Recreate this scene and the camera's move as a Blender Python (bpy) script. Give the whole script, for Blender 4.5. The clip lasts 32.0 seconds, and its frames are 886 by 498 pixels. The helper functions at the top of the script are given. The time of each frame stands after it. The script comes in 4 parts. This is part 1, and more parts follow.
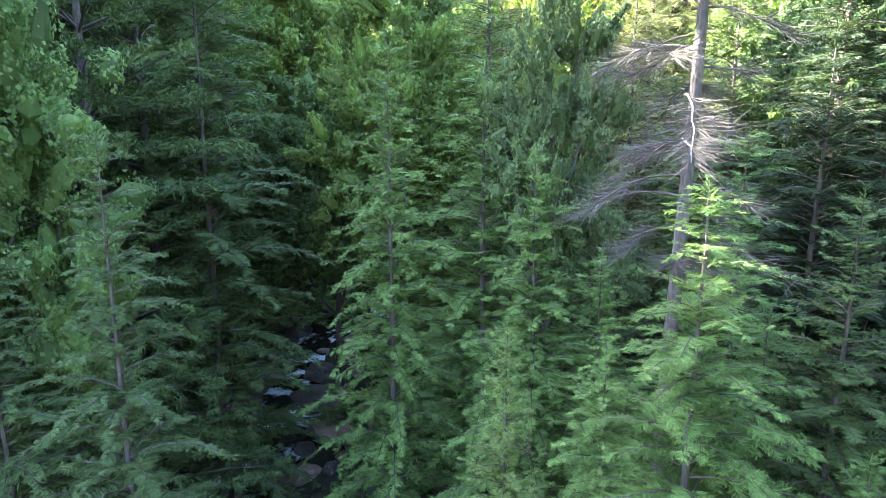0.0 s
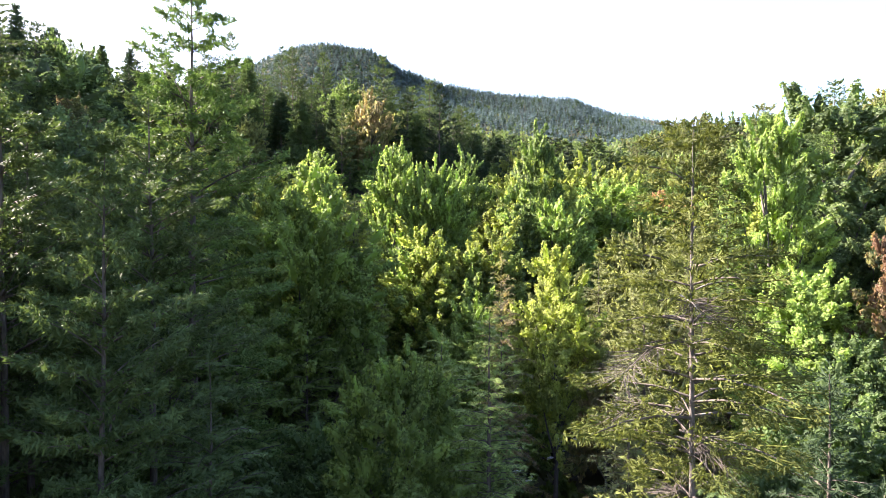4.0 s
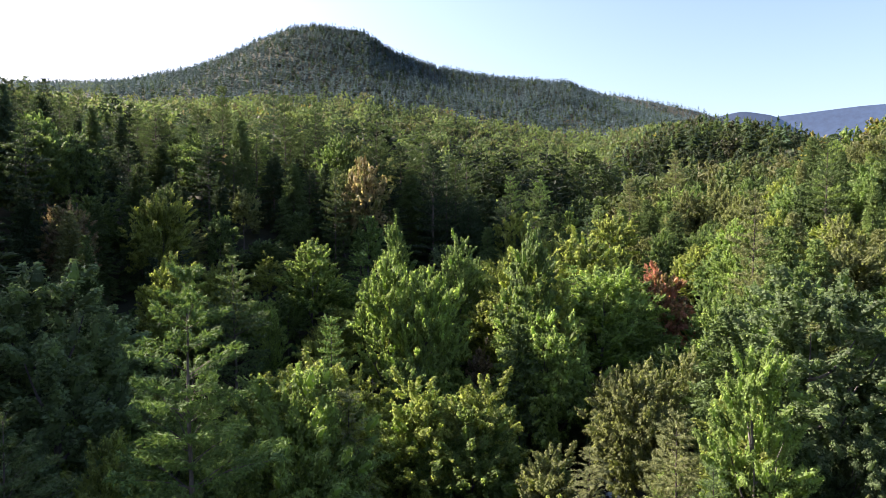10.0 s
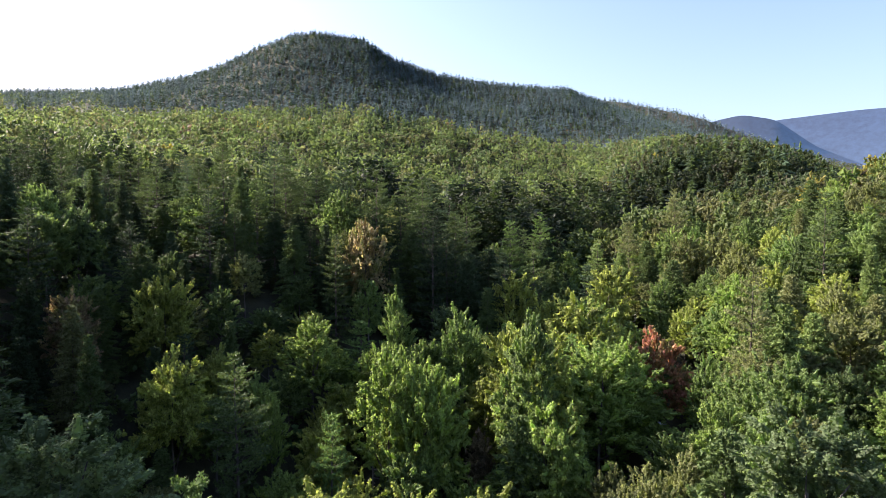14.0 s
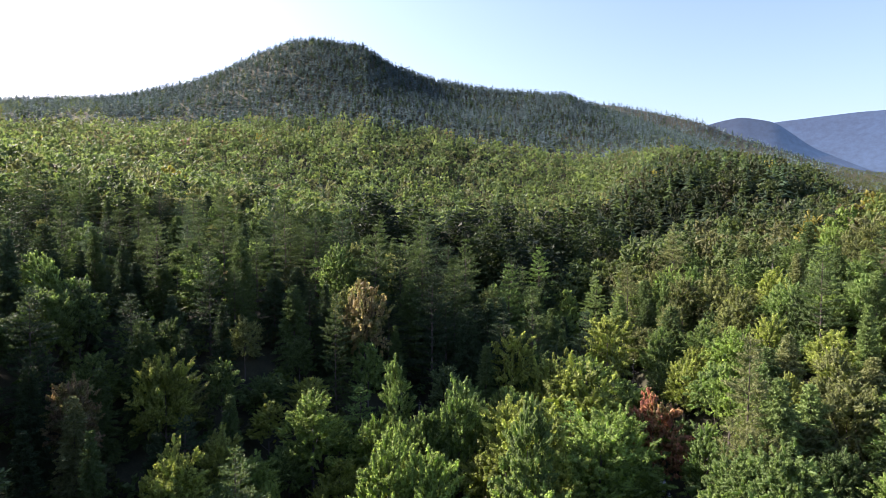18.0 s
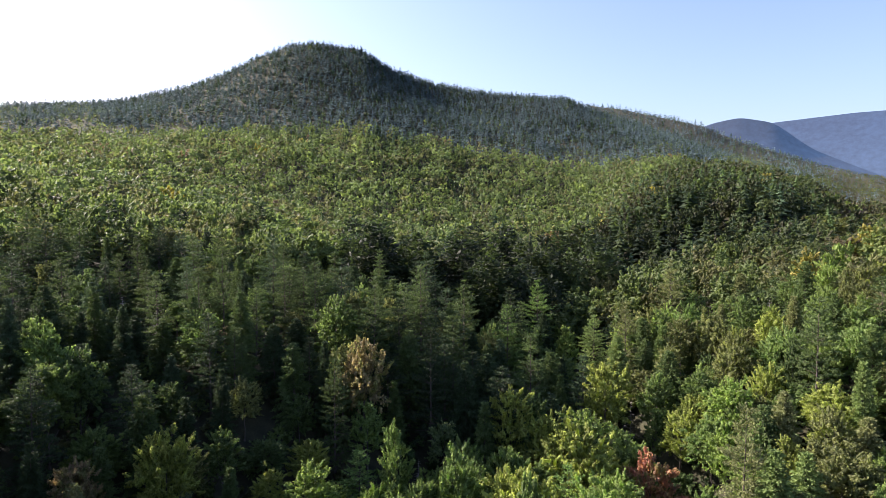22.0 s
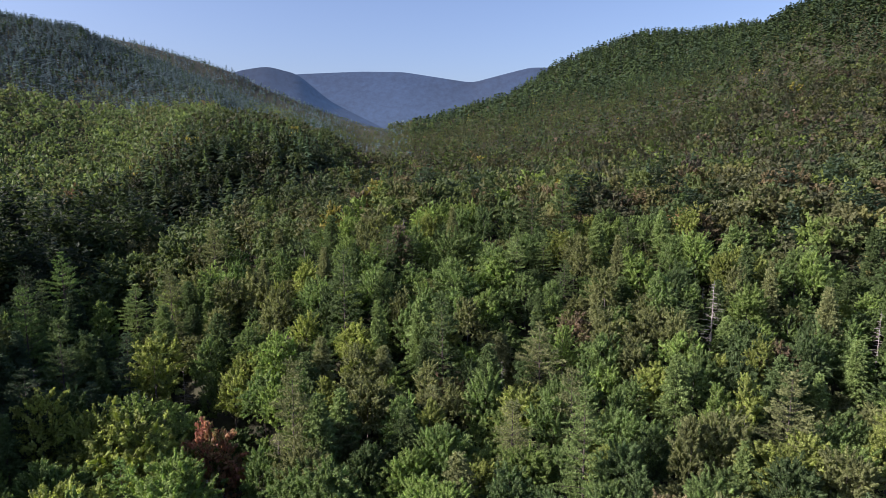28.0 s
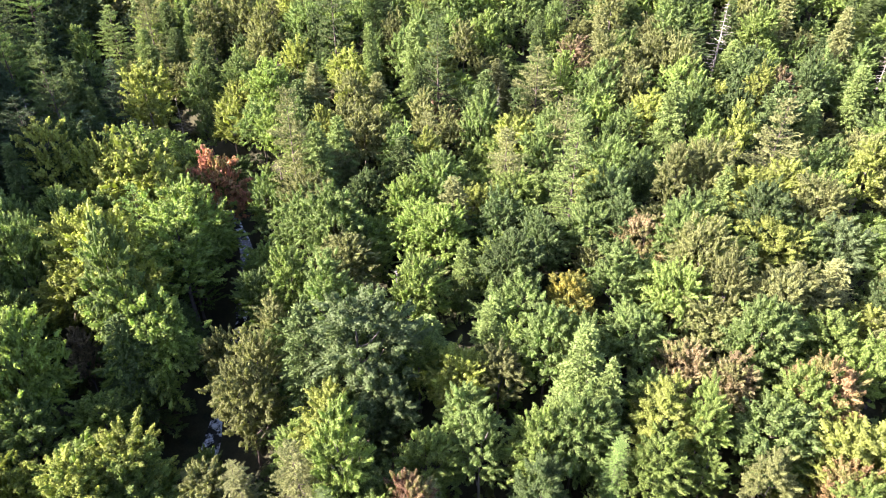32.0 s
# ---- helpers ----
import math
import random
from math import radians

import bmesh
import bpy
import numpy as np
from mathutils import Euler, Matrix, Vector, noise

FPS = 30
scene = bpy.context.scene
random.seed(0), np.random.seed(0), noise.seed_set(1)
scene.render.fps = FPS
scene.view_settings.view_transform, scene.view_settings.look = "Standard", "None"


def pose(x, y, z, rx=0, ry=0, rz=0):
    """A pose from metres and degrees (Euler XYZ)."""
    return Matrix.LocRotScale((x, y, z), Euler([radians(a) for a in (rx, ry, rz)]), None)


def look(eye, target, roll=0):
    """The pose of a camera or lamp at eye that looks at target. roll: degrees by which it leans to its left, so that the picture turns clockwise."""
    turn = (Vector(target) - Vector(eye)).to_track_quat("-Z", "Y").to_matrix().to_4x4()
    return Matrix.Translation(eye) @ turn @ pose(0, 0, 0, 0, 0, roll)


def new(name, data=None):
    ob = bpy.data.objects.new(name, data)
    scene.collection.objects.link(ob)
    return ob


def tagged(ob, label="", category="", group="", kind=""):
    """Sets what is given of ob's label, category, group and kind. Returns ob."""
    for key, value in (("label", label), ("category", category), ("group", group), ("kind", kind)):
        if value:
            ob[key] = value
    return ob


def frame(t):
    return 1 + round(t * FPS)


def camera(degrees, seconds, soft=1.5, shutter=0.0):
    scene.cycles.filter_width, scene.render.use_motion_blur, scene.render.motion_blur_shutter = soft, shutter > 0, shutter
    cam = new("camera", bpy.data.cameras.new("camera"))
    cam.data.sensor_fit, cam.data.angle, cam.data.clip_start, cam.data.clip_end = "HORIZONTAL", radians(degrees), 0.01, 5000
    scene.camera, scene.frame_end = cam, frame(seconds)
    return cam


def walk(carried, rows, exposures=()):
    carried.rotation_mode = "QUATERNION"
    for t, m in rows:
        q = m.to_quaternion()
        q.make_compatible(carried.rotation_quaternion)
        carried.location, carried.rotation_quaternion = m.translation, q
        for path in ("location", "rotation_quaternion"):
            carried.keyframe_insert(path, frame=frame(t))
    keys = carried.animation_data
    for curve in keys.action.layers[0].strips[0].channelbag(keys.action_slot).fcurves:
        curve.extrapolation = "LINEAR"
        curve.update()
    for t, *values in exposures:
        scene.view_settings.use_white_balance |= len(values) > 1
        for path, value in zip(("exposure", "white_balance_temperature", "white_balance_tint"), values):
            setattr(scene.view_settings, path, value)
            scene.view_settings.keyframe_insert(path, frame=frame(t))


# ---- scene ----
# ---------------------------------------------------------------- camera
cam = camera(70.9, 32.0, soft=0.75)
PATH = [
    (0.0, pose(0, 0, 11.00, 78.804, 0, 0.341)),
    (0.5, pose(0, 0, 12.12, 78.860, 0, 0.374)),
    (1.0, pose(0, 0, 13.25, 78.917, 0, 0.408)),
    (1.5, pose(0, 0, 14.38, 78.974, 0, 0.442)),
    (2.0, pose(0, 0, 15.50, 79.031, 0, 0.476)),
    (2.5, pose(0, 0, 16.62, 79.087, 0, 0.509)),
    (3.0, pose(0, 0, 17.75, 79.144, 0, 0.543)),
    (3.2, pose(0, 0, 18.20, 80.600, 0, 0.543)),
    (3.5, pose(0, 0, 18.88, 84.008, 0, 0.701)),
    (4.0, pose(0, 0, 20.00, 89.365, 0, 0.552)),
    (4.5, pose(0, 0, 21.12, 89.422, 0, 0.184)),
    (5.5, pose(0, 0, 23.38, 88.050, 0, 0.050)),
    (6.5, pose(0, 0, 25.62, 86.833, 0, -0.085)),
    (7.0, pose(0, 0, 26.75, 86.865, 0, -0.074)),
    (7.5, pose(0, 0, 27.88, 86.896, 0, -0.063)),
    (8.0, pose(0, 0, 29.00, 86.924, 0, -0.055)),
    (8.5, pose(0, 0, 30.12, 86.951, 0, -0.047)),
    (9.0, pose(0, 0, 31.25, 86.975, 0, -0.042)),
    (9.5, pose(0, 0, 32.38, 86.997, 0, -0.037)),
    (10.0, pose(0, 0, 33.50, 87.016, 0, -0.034)),
    (10.5, pose(0, 0, 34.62, 87.034, 0, -0.032)),
    (11.0, pose(0, 0, 35.75, 87.049, 0, -0.032)),
    (11.5, pose(0, 0, 36.88, 87.063, 0, -0.032)),
    (12.0, pose(0, 0, 38.00, 87.074, 0, -0.034)),
    (12.5, pose(0, 0, 39.12, 87.082, 0, -0.037)),
    (13.0, pose(0, 0, 40.25, 87.089, 0, -0.041)),
    (13.5, pose(0, 0, 41.38, 87.093, 0, -0.046)),
    (14.0, pose(0, 0, 42.50, 87.095, 0, -0.053)),
    (14.5, pose(0, 0, 43.62, 87.095, 0, -0.060)),
    (15.5, pose(0, 0, 45.88, 87.083, 0, -0.078)),
    (16.5, pose(0, 0, 48.12, 87.071, 0, -0.097)),
    (17.0, pose(0, 0, 49.25, 87.059, 0, -0.108)),
    (17.5, pose(0, 0, 50.38, 87.045, 0, -0.120)),
    (18.0, pose(0, 0, 51.50, 87.028, 0, -0.133)),
    (18.5, pose(0, 0, 52.62, 87.010, 0, -0.146)),
    (19.0, pose(0, 0, 53.75, 86.988, 0, -0.160)),
    (19.5, pose(0, 0, 54.88, 86.965, 0, -0.175)),
    (20.0, pose(0, 0, 56.00, 86.939, 0, -0.190)),
    (20.5, pose(0, 0, 57.12, 86.910, 0, -0.205)),
    (21.0, pose(0, 0, 58.25, 86.880, 0, -0.221)),
    (21.5, pose(0, 0, 59.38, 86.846, 0, -0.237)),
    (22.0, pose(0, 0, 60.50, 86.811, 0, -0.254)),
    (22.5, pose(0, 0, 61.62, 86.773, 0, -0.271)),
    (23.0, pose(0, 0, 62.60, 86.732, 0, -0.288)),
    (23.5, pose(0, 0, 63.60, 88.522, 0, -0.304)),
    (24.0, pose(0, 0, 64.00, 95.544, 0, -0.334)),
    (24.5, pose(0, 0, 64.10, 96.375, 0, -8.872)),
    (25.0, pose(0, 0, 64.10, 96.431, 0, -28.502)),
    (25.5, pose(0, 0, 64.10, 96.273, 0, -37.204)),
    (26.5, pose(0, 0, 64.10, 93.600, 0, -39.700)),
    (27.5, pose(0, 0, 64.10, 89.224, 0, -40.515)),
    (28.0, pose(0, 0, 64.10, 81.750, 0, -40.800)),
    (28.5, pose(0, 0, 64.10, 73.873, 0, -40.732)),
    (29.0, pose(0, 0, 64.10, 66.099, 0, -40.751)),
    (29.5, pose(0, 0, 64.10, 58.305, 0, -40.761)),
    (30.0, pose(0, 0, 64.10, 50.511, 0, -40.774)),
    (30.5, pose(0, 0, 64.10, 47.319, 0, -40.814)),
    (31.0, pose(0, 0, 64.10, 49.509, 0, -40.857)),
    (31.5, pose(0, 0, 64.10, 51.904, 0, -40.941)),
    (32.0, pose(0, 0, 64.10, 57.061, 0, -41.222)),
]
EXPOSURES = [(0.0, 5.0, 6000, 16), (1.0, 4.92, 5900, 20), (2.0, 4.42, 5900, 23), (3.0, 4.18, 5800, 28), (3.6, 3.42, 6100, 22), (4.1, 2.78, 6500, 22),
             (4.6, 2.19, 6600, 23), (6.5, 1.95, 6500, 24), (23.0, 1.66, 6200, 26), (24.2, 1.17, 6100, 18), (25.0, 0.72, 5700, 16), (26.0, 0.76, 5700, 18),
             (27.5, 0.98, 5900, 26), (28.3, 1.06, 5900, 27), (28.8, 1.62, 6100, 29), (29.3, 2.58, 6300, 29), (30.0, 2.7, 6400, 28), (32.0, 2.8, 6400, 28)]
walk(cam, PATH, EXPOSURES)

# ---------------------------------------------------------------- light
SUN_AZ, SUN_EL = radians(-66), radians(31.5)
world = bpy.data.worlds.new("sky_world")
scene.world = world
world.use_nodes = True
wn = world.node_tree.nodes
wl = world.node_tree.links
sky = wn.new("ShaderNodeTexSky")
sky.sky_type = "NISHITA"
sky.sun_disc = False
sky.sun_elevation = SUN_EL
sky.sun_rotation = SUN_AZ
sky.air_density = 1.0
sky.dust_density = 2.2
sky.ozone_density = 2.0
wl.new(sky.outputs["Color"], wn["Background"].inputs["Color"])
wn["Background"].inputs["Strength"].default_value = 0.085
sun = new("sun", bpy.data.lights.new("sun", "SUN"))
sun.data.energy = 5.0
sun.data.angle = radians(0.6)
sun.data.color = (1.0, 0.9, 0.74)
toward = Vector((math.sin(SUN_AZ) * math.cos(SUN_EL), math.cos(SUN_AZ) * math.cos(SUN_EL), math.sin(SUN_EL)))
sun.matrix_world = look(toward * 400, (0, 0, 0))


# ---------------------------------------------------------------- materials
def material(name):
    m = bpy.data.materials.new(name)
    m.use_nodes = True
    nt = m.node_tree
    bsdf = nt.nodes["Principled BSDF"]
    return m, nt, bsdf


def node(nt, kind, **values):
    n = nt.nodes.new(kind)
    for key, value in values.items():
        n.inputs[key.replace("_", " ")].default_value = value
    return n


def mix_rgb(nt, blend, fac, a, b):
    n = nt.nodes.new("ShaderNodeMix")
    n.data_type = "RGBA"
    n.blend_type = blend
    for socket, value in ((n.inputs[0], fac), (n.inputs[6], a), (n.inputs[7], b)):
        if isinstance(value, bpy.types.NodeSocket):
            nt.links.new(value, socket)
        elif isinstance(value, (int, float)):
            socket.default_value = value
        else:
            socket.default_value = (*value, 1)
    return n.outputs[2]


def scale_range(nt, source, lo, hi):
    n = nt.nodes.new("ShaderNodeMapRange")
    nt.links.new(source, n.inputs[0])
    n.inputs[3].default_value, n.inputs[4].default_value = lo, hi
    return n.outputs[0]


def grey(nt, value):
    n = nt.nodes.new("ShaderNodeCombineColor")
    for k in range(3):
        nt.links.new(value, n.inputs[k])
    return n.outputs[0]


def leaf_material(name, source, clear, patch=0.6, gloss=0.55, vary=0.35, warm=0.12, relief=0.0, shine=0.2, green=0.0):
    """Foliage: the colour of its tree, varied from spray to spray and over patches, letting some light through."""
    m, nt, bsdf = material(name)
    if source == "object":
        info = nt.nodes.new("ShaderNodeObjectInfo")
        base = info.outputs["Color"]
    elif source == "tint":
        info = nt.nodes.new("ShaderNodeAttribute")
        info.attribute_name = "tint"
        base = info.outputs["Color"]
    geo = nt.nodes.new("ShaderNodeNewGeometry")
    tex = nt.nodes.new("ShaderNodeTexCoord")
    if green:
        still = node(nt, "ShaderNodeTexNoise", Scale=0.42, Detail=4.0, Roughness=0.65)
        nt.links.new(tex.outputs["Object"], still.inputs["Vector"])
        part_green = nt.nodes.new("ShaderNodeMapRange")
        nt.links.new(still.outputs["Fac"], part_green.inputs[0])
        part_green.inputs[1].default_value, part_green.inputs[2].default_value = 0.44, 0.6
        part_green.inputs[4].default_value = green + 0.25
        base = mix_rgb(nt, "MIX", part_green.outputs[0], base, (0.13, 0.165, 0.055))
    noise_node = node(nt, "ShaderNodeTexNoise", Scale=patch, Detail=3.0)
    nt.links.new(tex.outputs["Object"], noise_node.inputs["Vector"])
    island = scale_range(nt, geo.outputs["Random Per Island"], 1 - vary, 1 + vary)
    base = mix_rgb(nt, "MULTIPLY", 1.0, base, grey(nt, island))
    base = mix_rgb(nt, "MULTIPLY", 1.0, base, grey(nt, scale_range(nt, noise_node.outputs["Fac"], 0.45, 1.55)))
    turned = mix_rgb(nt, "MULTIPLY", 1.0, base, (1.6, 1.15, 0.75))
    warmth = nt.nodes.new("ShaderNodeMath")
    warmth.operation = "MULTIPLY"
    nt.links.new(noise_node.outputs["Fac"], warmth.inputs[0])
    warmth.inputs[1].default_value = warm * 2
    base = mix_rgb(nt, "MIX", warmth.outputs[0], base, turned)
    nt.links.new(base, bsdf.inputs["Base Color"])
    if relief:
        fine = node(nt, "ShaderNodeTexNoise", Scale=1.5, Detail=5.0, Roughness=0.72)
        nt.links.new(tex.outputs["Object"], fine.inputs["Vector"])
        tufts = node(nt, "ShaderNodeBump", Strength=relief, Distance=0.8)
        nt.links.new(fine.outputs["Fac"], tufts.inputs["Height"])
        nt.links.new(tufts.outputs[0], bsdf.inputs["Normal"])
        # Darkens the hollows between tufts, shade put into the colour
        base = mix_rgb(nt, "MULTIPLY", 1.0, base, grey(nt, scale_range(nt, fine.outputs["Fac"], 0.55, 1.45)))
        nt.links.new(base, bsdf.inputs["Base Color"])
    bsdf.inputs["Roughness"].default_value = gloss
    bsdf.inputs["Specular IOR Level"].default_value = shine
    if clear:
        back = nt.nodes.new("ShaderNodeBsdfTranslucent")
        through_leaf = mix_rgb(nt, "MULTIPLY", 1.0, base, (1.47, 1.5, 0.95))
        nt.links.new(through_leaf, back.inputs["Color"])
        join = nt.nodes.new("ShaderNodeMixShader")
        join.inputs[0].default_value = clear
        nt.links.new(bsdf.outputs[0], join.inputs[1])
        nt.links.new(back.outputs[0], join.inputs[2])
        nt.links.new(join.outputs[0], nt.nodes["Material Output"].inputs["Surface"])
    return m


def rough_material(name, dark, light, scale, rough, bump=0.4, stretch=(1, 1, 1), fine=8.0, spec=0.3):
    """A matt natural surface with a coarse and a fine pattern and relief."""
    m, nt, bsdf = material(name)
    tex = nt.nodes.new("ShaderNodeTexCoord")
    mapping = nt.nodes.new("ShaderNodeMapping")
    mapping.inputs["Scale"].default_value = stretch
    nt.links.new(tex.outputs["Object"], mapping.inputs["Vector"])
    coarse = node(nt, "ShaderNodeTexNoise", Scale=scale, Detail=5.0, Roughness=0.6)
    grain = node(nt, "ShaderNodeTexNoise", Scale=scale * fine, Detail=4.0)
    for n in (coarse, grain):
        nt.links.new(mapping.outputs[0], n.inputs["Vector"])
    ramp = scale_range(nt, coarse.outputs["Fac"], -0.7, 1.7)
    colour = mix_rgb(nt, "MIX", ramp, dark, light)
    colour = mix_rgb(nt, "MULTIPLY", 1.0, colour, grey(nt, scale_range(nt, grain.outputs["Fac"], 0.5, 1.5)))
    nt.links.new(colour, bsdf.inputs["Base Color"])
    bsdf.inputs["Roughness"].default_value = rough
    bsdf.inputs["Specular IOR Level"].default_value = spec
    relief = node(nt, "ShaderNodeBump", Strength=bump, Distance=0.05)
    nt.links.new(grain.outputs["Fac"], relief.inputs["Height"])
    nt.links.new(relief.outputs[0], bsdf.inputs["Normal"])
    return m


LEAF = leaf_material("broad_leaves", "object", 0.56, vary=0.42, warm=0.09)
TURNING = leaf_material("turning_leaves", "object", 0.5, vary=0.42, warm=0.06, green=0.55)
NEEDLE = leaf_material("conifer_needles", "object", 0.24, shine=0.1, warm=0.1, vary=0.3)
FAR_LEAF = leaf_material("far_foliage", "tint", 0.4, patch=0.25, vary=0.14, relief=0.25, warm=0.03)
SPRUCE_WOOD = leaf_material("mountain_spruce", "tint", 0.1, patch=0.05, gloss=0.8, vary=0.12, warm=0.02, shine=0.08)
BARK = rough_material("grey_brown_bark", (0.04, 0.033, 0.028), (0.15, 0.125, 0.105), 3.0, 0.9, 0.8, (1, 1, 0.25))
PALE_BARK = rough_material("lichen_grey_bark", (0.06, 0.052, 0.046), (0.17, 0.15, 0.138), 4.0, 0.9, 0.8, (1, 1, 0.3))
DEAD_WOOD = rough_material("bleached_dead_wood", (0.15, 0.135, 0.122), (0.36, 0.335, 0.31), 4.0, 0.85, 0.6, (1, 1, 0.2))
TWIG = rough_material("grey_dead_twigs", (0.05, 0.043, 0.038), (0.15, 0.13, 0.115), 5.0, 0.9, 0.3)
SOIL = rough_material("leaf_litter_ground", (0.018, 0.022, 0.012), (0.055, 0.052, 0.026), 0.35, 0.95, 0.8, fine=14.0)
ROCK = rough_material("dark_wet_stone", (0.028, 0.024, 0.02), (0.15, 0.12, 0.1), 2.4, 0.55, 0.7, fine=7.0, spec=0.5)
TAN_ROCK = rough_material("brown_river_stone", (0.12, 0.08, 0.06), (0.34, 0.24, 0.18), 1.8, 0.7, 0.6, fine=7.0, spec=0.4)


def water_material():
    m, nt, bsdf = material("stream_water")
    tex = nt.nodes.new("ShaderNodeTexCoord")
    foam = node(nt, "ShaderNodeTexNoise", Scale=0.8, Detail=6.0, Roughness=0.65)
    nt.links.new(tex.outputs["Object"], foam.inputs["Vector"])
    edge = nt.nodes.new("ShaderNodeMapRange")
    nt.links.new(foam.outputs["Fac"], edge.inputs[0])
    edge.inputs[1].default_value, edge.inputs[2].default_value = 0.5, 0.6
    colour = mix_rgb(nt, "MIX", edge.outputs[0], (0.03, 0.028, 0.022), (0.75, 0.8, 0.85))
    nt.links.new(colour, bsdf.inputs["Base Color"])
    nt.links.new(scale_range(nt, edge.outputs[0], 0.06, 0.6), bsdf.inputs["Roughness"])
    relief = node(nt, "ShaderNodeBump", Strength=0.5, Distance=0.06)
    ripple = node(nt, "ShaderNodeTexNoise", Scale=5.0, Detail=4.0)
    nt.links.new(tex.outputs["Object"], ripple.inputs["Vector"])
    nt.links.new(ripple.outputs["Fac"], relief.inputs["Height"])
    nt.links.new(relief.outputs[0], bsdf.inputs["Normal"])
    return m


WATER = water_material()


# ---------------------------------------------------------------- mesh helpers
def mesh_np(name, verts, faces, mat, tint=None, smooth=False):
    """A mesh from a float array of corners and an int array of faces that all have the same number of corners."""
    verts = np.asarray(verts, np.float32).reshape(-1, 3)
    faces = np.asarray(faces, np.int32)
    n = faces.shape[1]
    me = bpy.data.meshes.new(name)
    me.vertices.add(len(verts))
    me.vertices.foreach_set("co", verts.ravel())
    me.loops.add(faces.size)
    me.loops.foreach_set("vertex_index", faces.ravel())
    me.polygons.add(len(faces))
    me.polygons.foreach_set("loop_start", np.arange(0, faces.size, n, dtype=np.int32))
    me.polygons.foreach_set("use_smooth", np.full(len(faces), smooth))
    me.update(calc_edges=True)
    me.materials.append(mat)
    if tint is not None:
        layer = me.attributes.new("tint", "FLOAT_COLOR", "POINT")
        layer.data.foreach_set("color", np.concatenate([tint, np.ones((len(tint), 1))], 1).astype(np.float32).ravel())
    return me


def unit(a):
    return a / np.maximum(np.linalg.norm(a, axis=-1, keepdims=True), 1e-9)


def kites(base, way, up, length, width, fold=0.15, waist=0.45):
    """Folded leaf-shaped faces, one for each row."""
    way = unit(way)
    side = unit(np.cross(way, up))
    over = np.cross(side, way)
    length, width = np.asarray(length).reshape(-1, 1), np.asarray(width).reshape(-1, 1)
    mid = base + way * length * waist - over * width * fold
    out = np.stack([base, mid + side * width * 0.5, base + way * length, mid - side * width * 0.5], 1)
    return out.reshape(-1, 3)


def quads(count, start=0):
    return np.arange(count * 4, dtype=np.int32).reshape(-1, 4) + start


def tube(points, radii, sides=6):
    """A tapered tube along a line of points, as corners and four-cornered faces."""
    points, radii = np.asarray(points, float), np.asarray(radii, float)
    way = unit(np.gradient(points, axis=0))
    ref = np.where(np.abs(way[:, 2:3]) > 0.8, np.array([[1.0, 0, 0]]), np.array([[0, 0, 1.0]]))
    a = unit(np.cross(way, ref))
    b = np.cross(way, a)
    turn = np.linspace(0, 2 * np.pi, sides, endpoint=False)
    ring = points[:, None] + radii[:, None, None] * (np.cos(turn)[None, :, None] * a[:, None] + np.sin(turn)[None, :, None] * b[:, None])
    n = len(points)
    k, s = np.meshgrid(np.arange(n - 1), np.arange(sides), indexing="ij")
    k, s, t = k.ravel(), s.ravel(), (s.ravel() + 1) % sides
    return ring.reshape(-1, 3), np.stack([k * sides + s, k * sides + t, (k + 1) * sides + t, (k + 1) * sides + s], 1)


def join(pieces):
    verts, faces, n = [], [], 0
    for v, f in pieces:
        verts.append(v)
        faces.append(f + n)
        n += len(v)
    return np.concatenate(verts), np.concatenate(faces)


# ---------------------------------------------------------------- the lie of the land
AXIS = radians(34)          # the valley's direction, clockwise from +y


def along(x, y):
    return x * math.sin(AXIS) + y * math.cos(AXIS), -x * math.cos(AXIS) + y * math.sin(AXIS)


def smooth(a, lo, hi):
    t = np.clip((a - lo) / (hi - lo), 0, 1)
    return t * t * (3 - 2 * t)


def stream_line(s):
    """How far the stream lies to the left of the valley's axis."""
    return np.interp(s, [-60, 0, 6, 10, 14, 18, 21, 33, 45, 59, 75, 90, 98, 115, 126, 141, 170, 220, 286, 330, 420], [22, 16.5, 15, 15, 17, 20.5, 22.6, 22.5, 22, 21.5, 20.5, 21.5, 24, 36, 47, 56, 63, 52, 24, 6, 0])


def valley_floor(s):
    return np.interp(s, [-200, 0, 20, 60, 120, 180, 300, 800, 1500], [-8, -0.4, 0.4, 3.5, 13, 24, 31, 70, 105])


def near_land(x, y):
    s, u = along(x, y)
    v = u - stream_line(s)
    floor_z = valley_floor(s)
    table = 31 + 0.17 * np.maximum(u - 105, 0) + 4 * np.sin(s * 0.02)
    left = floor_z + 2.0 * smooth(v, 2, 6) + np.maximum(table - floor_z, 4) * smooth(v, 2, 74)
    bank = np.interp(s, [20, 50], [2.2, 6.5])
    right = floor_z + bank * smooth(-v, 2, 6 + bank) + 0.05 * np.maximum(-v - 10, 0) + 8 * smooth(-v, 18, 75) * smooth(s, 90, 165) * (1 - smooth(s, 205, 290))
    knoll = 31 * np.exp(-(((s - 350) / 85) ** 2 + ((u - 58) / 50) ** 4))
    bed = -0.5 * np.exp(-(v / 3.0) ** 2)
    bumps = 0.5 * np.sin(x * 0.31 + 1) * np.sin(y * 0.27) + 1.2 * np.sin(x * 0.071) * np.sin(y * 0.083 + 2)
    return np.where(v > 0, left, right) + knoll + bed + bumps * smooth(np.abs(v), 3, 12)


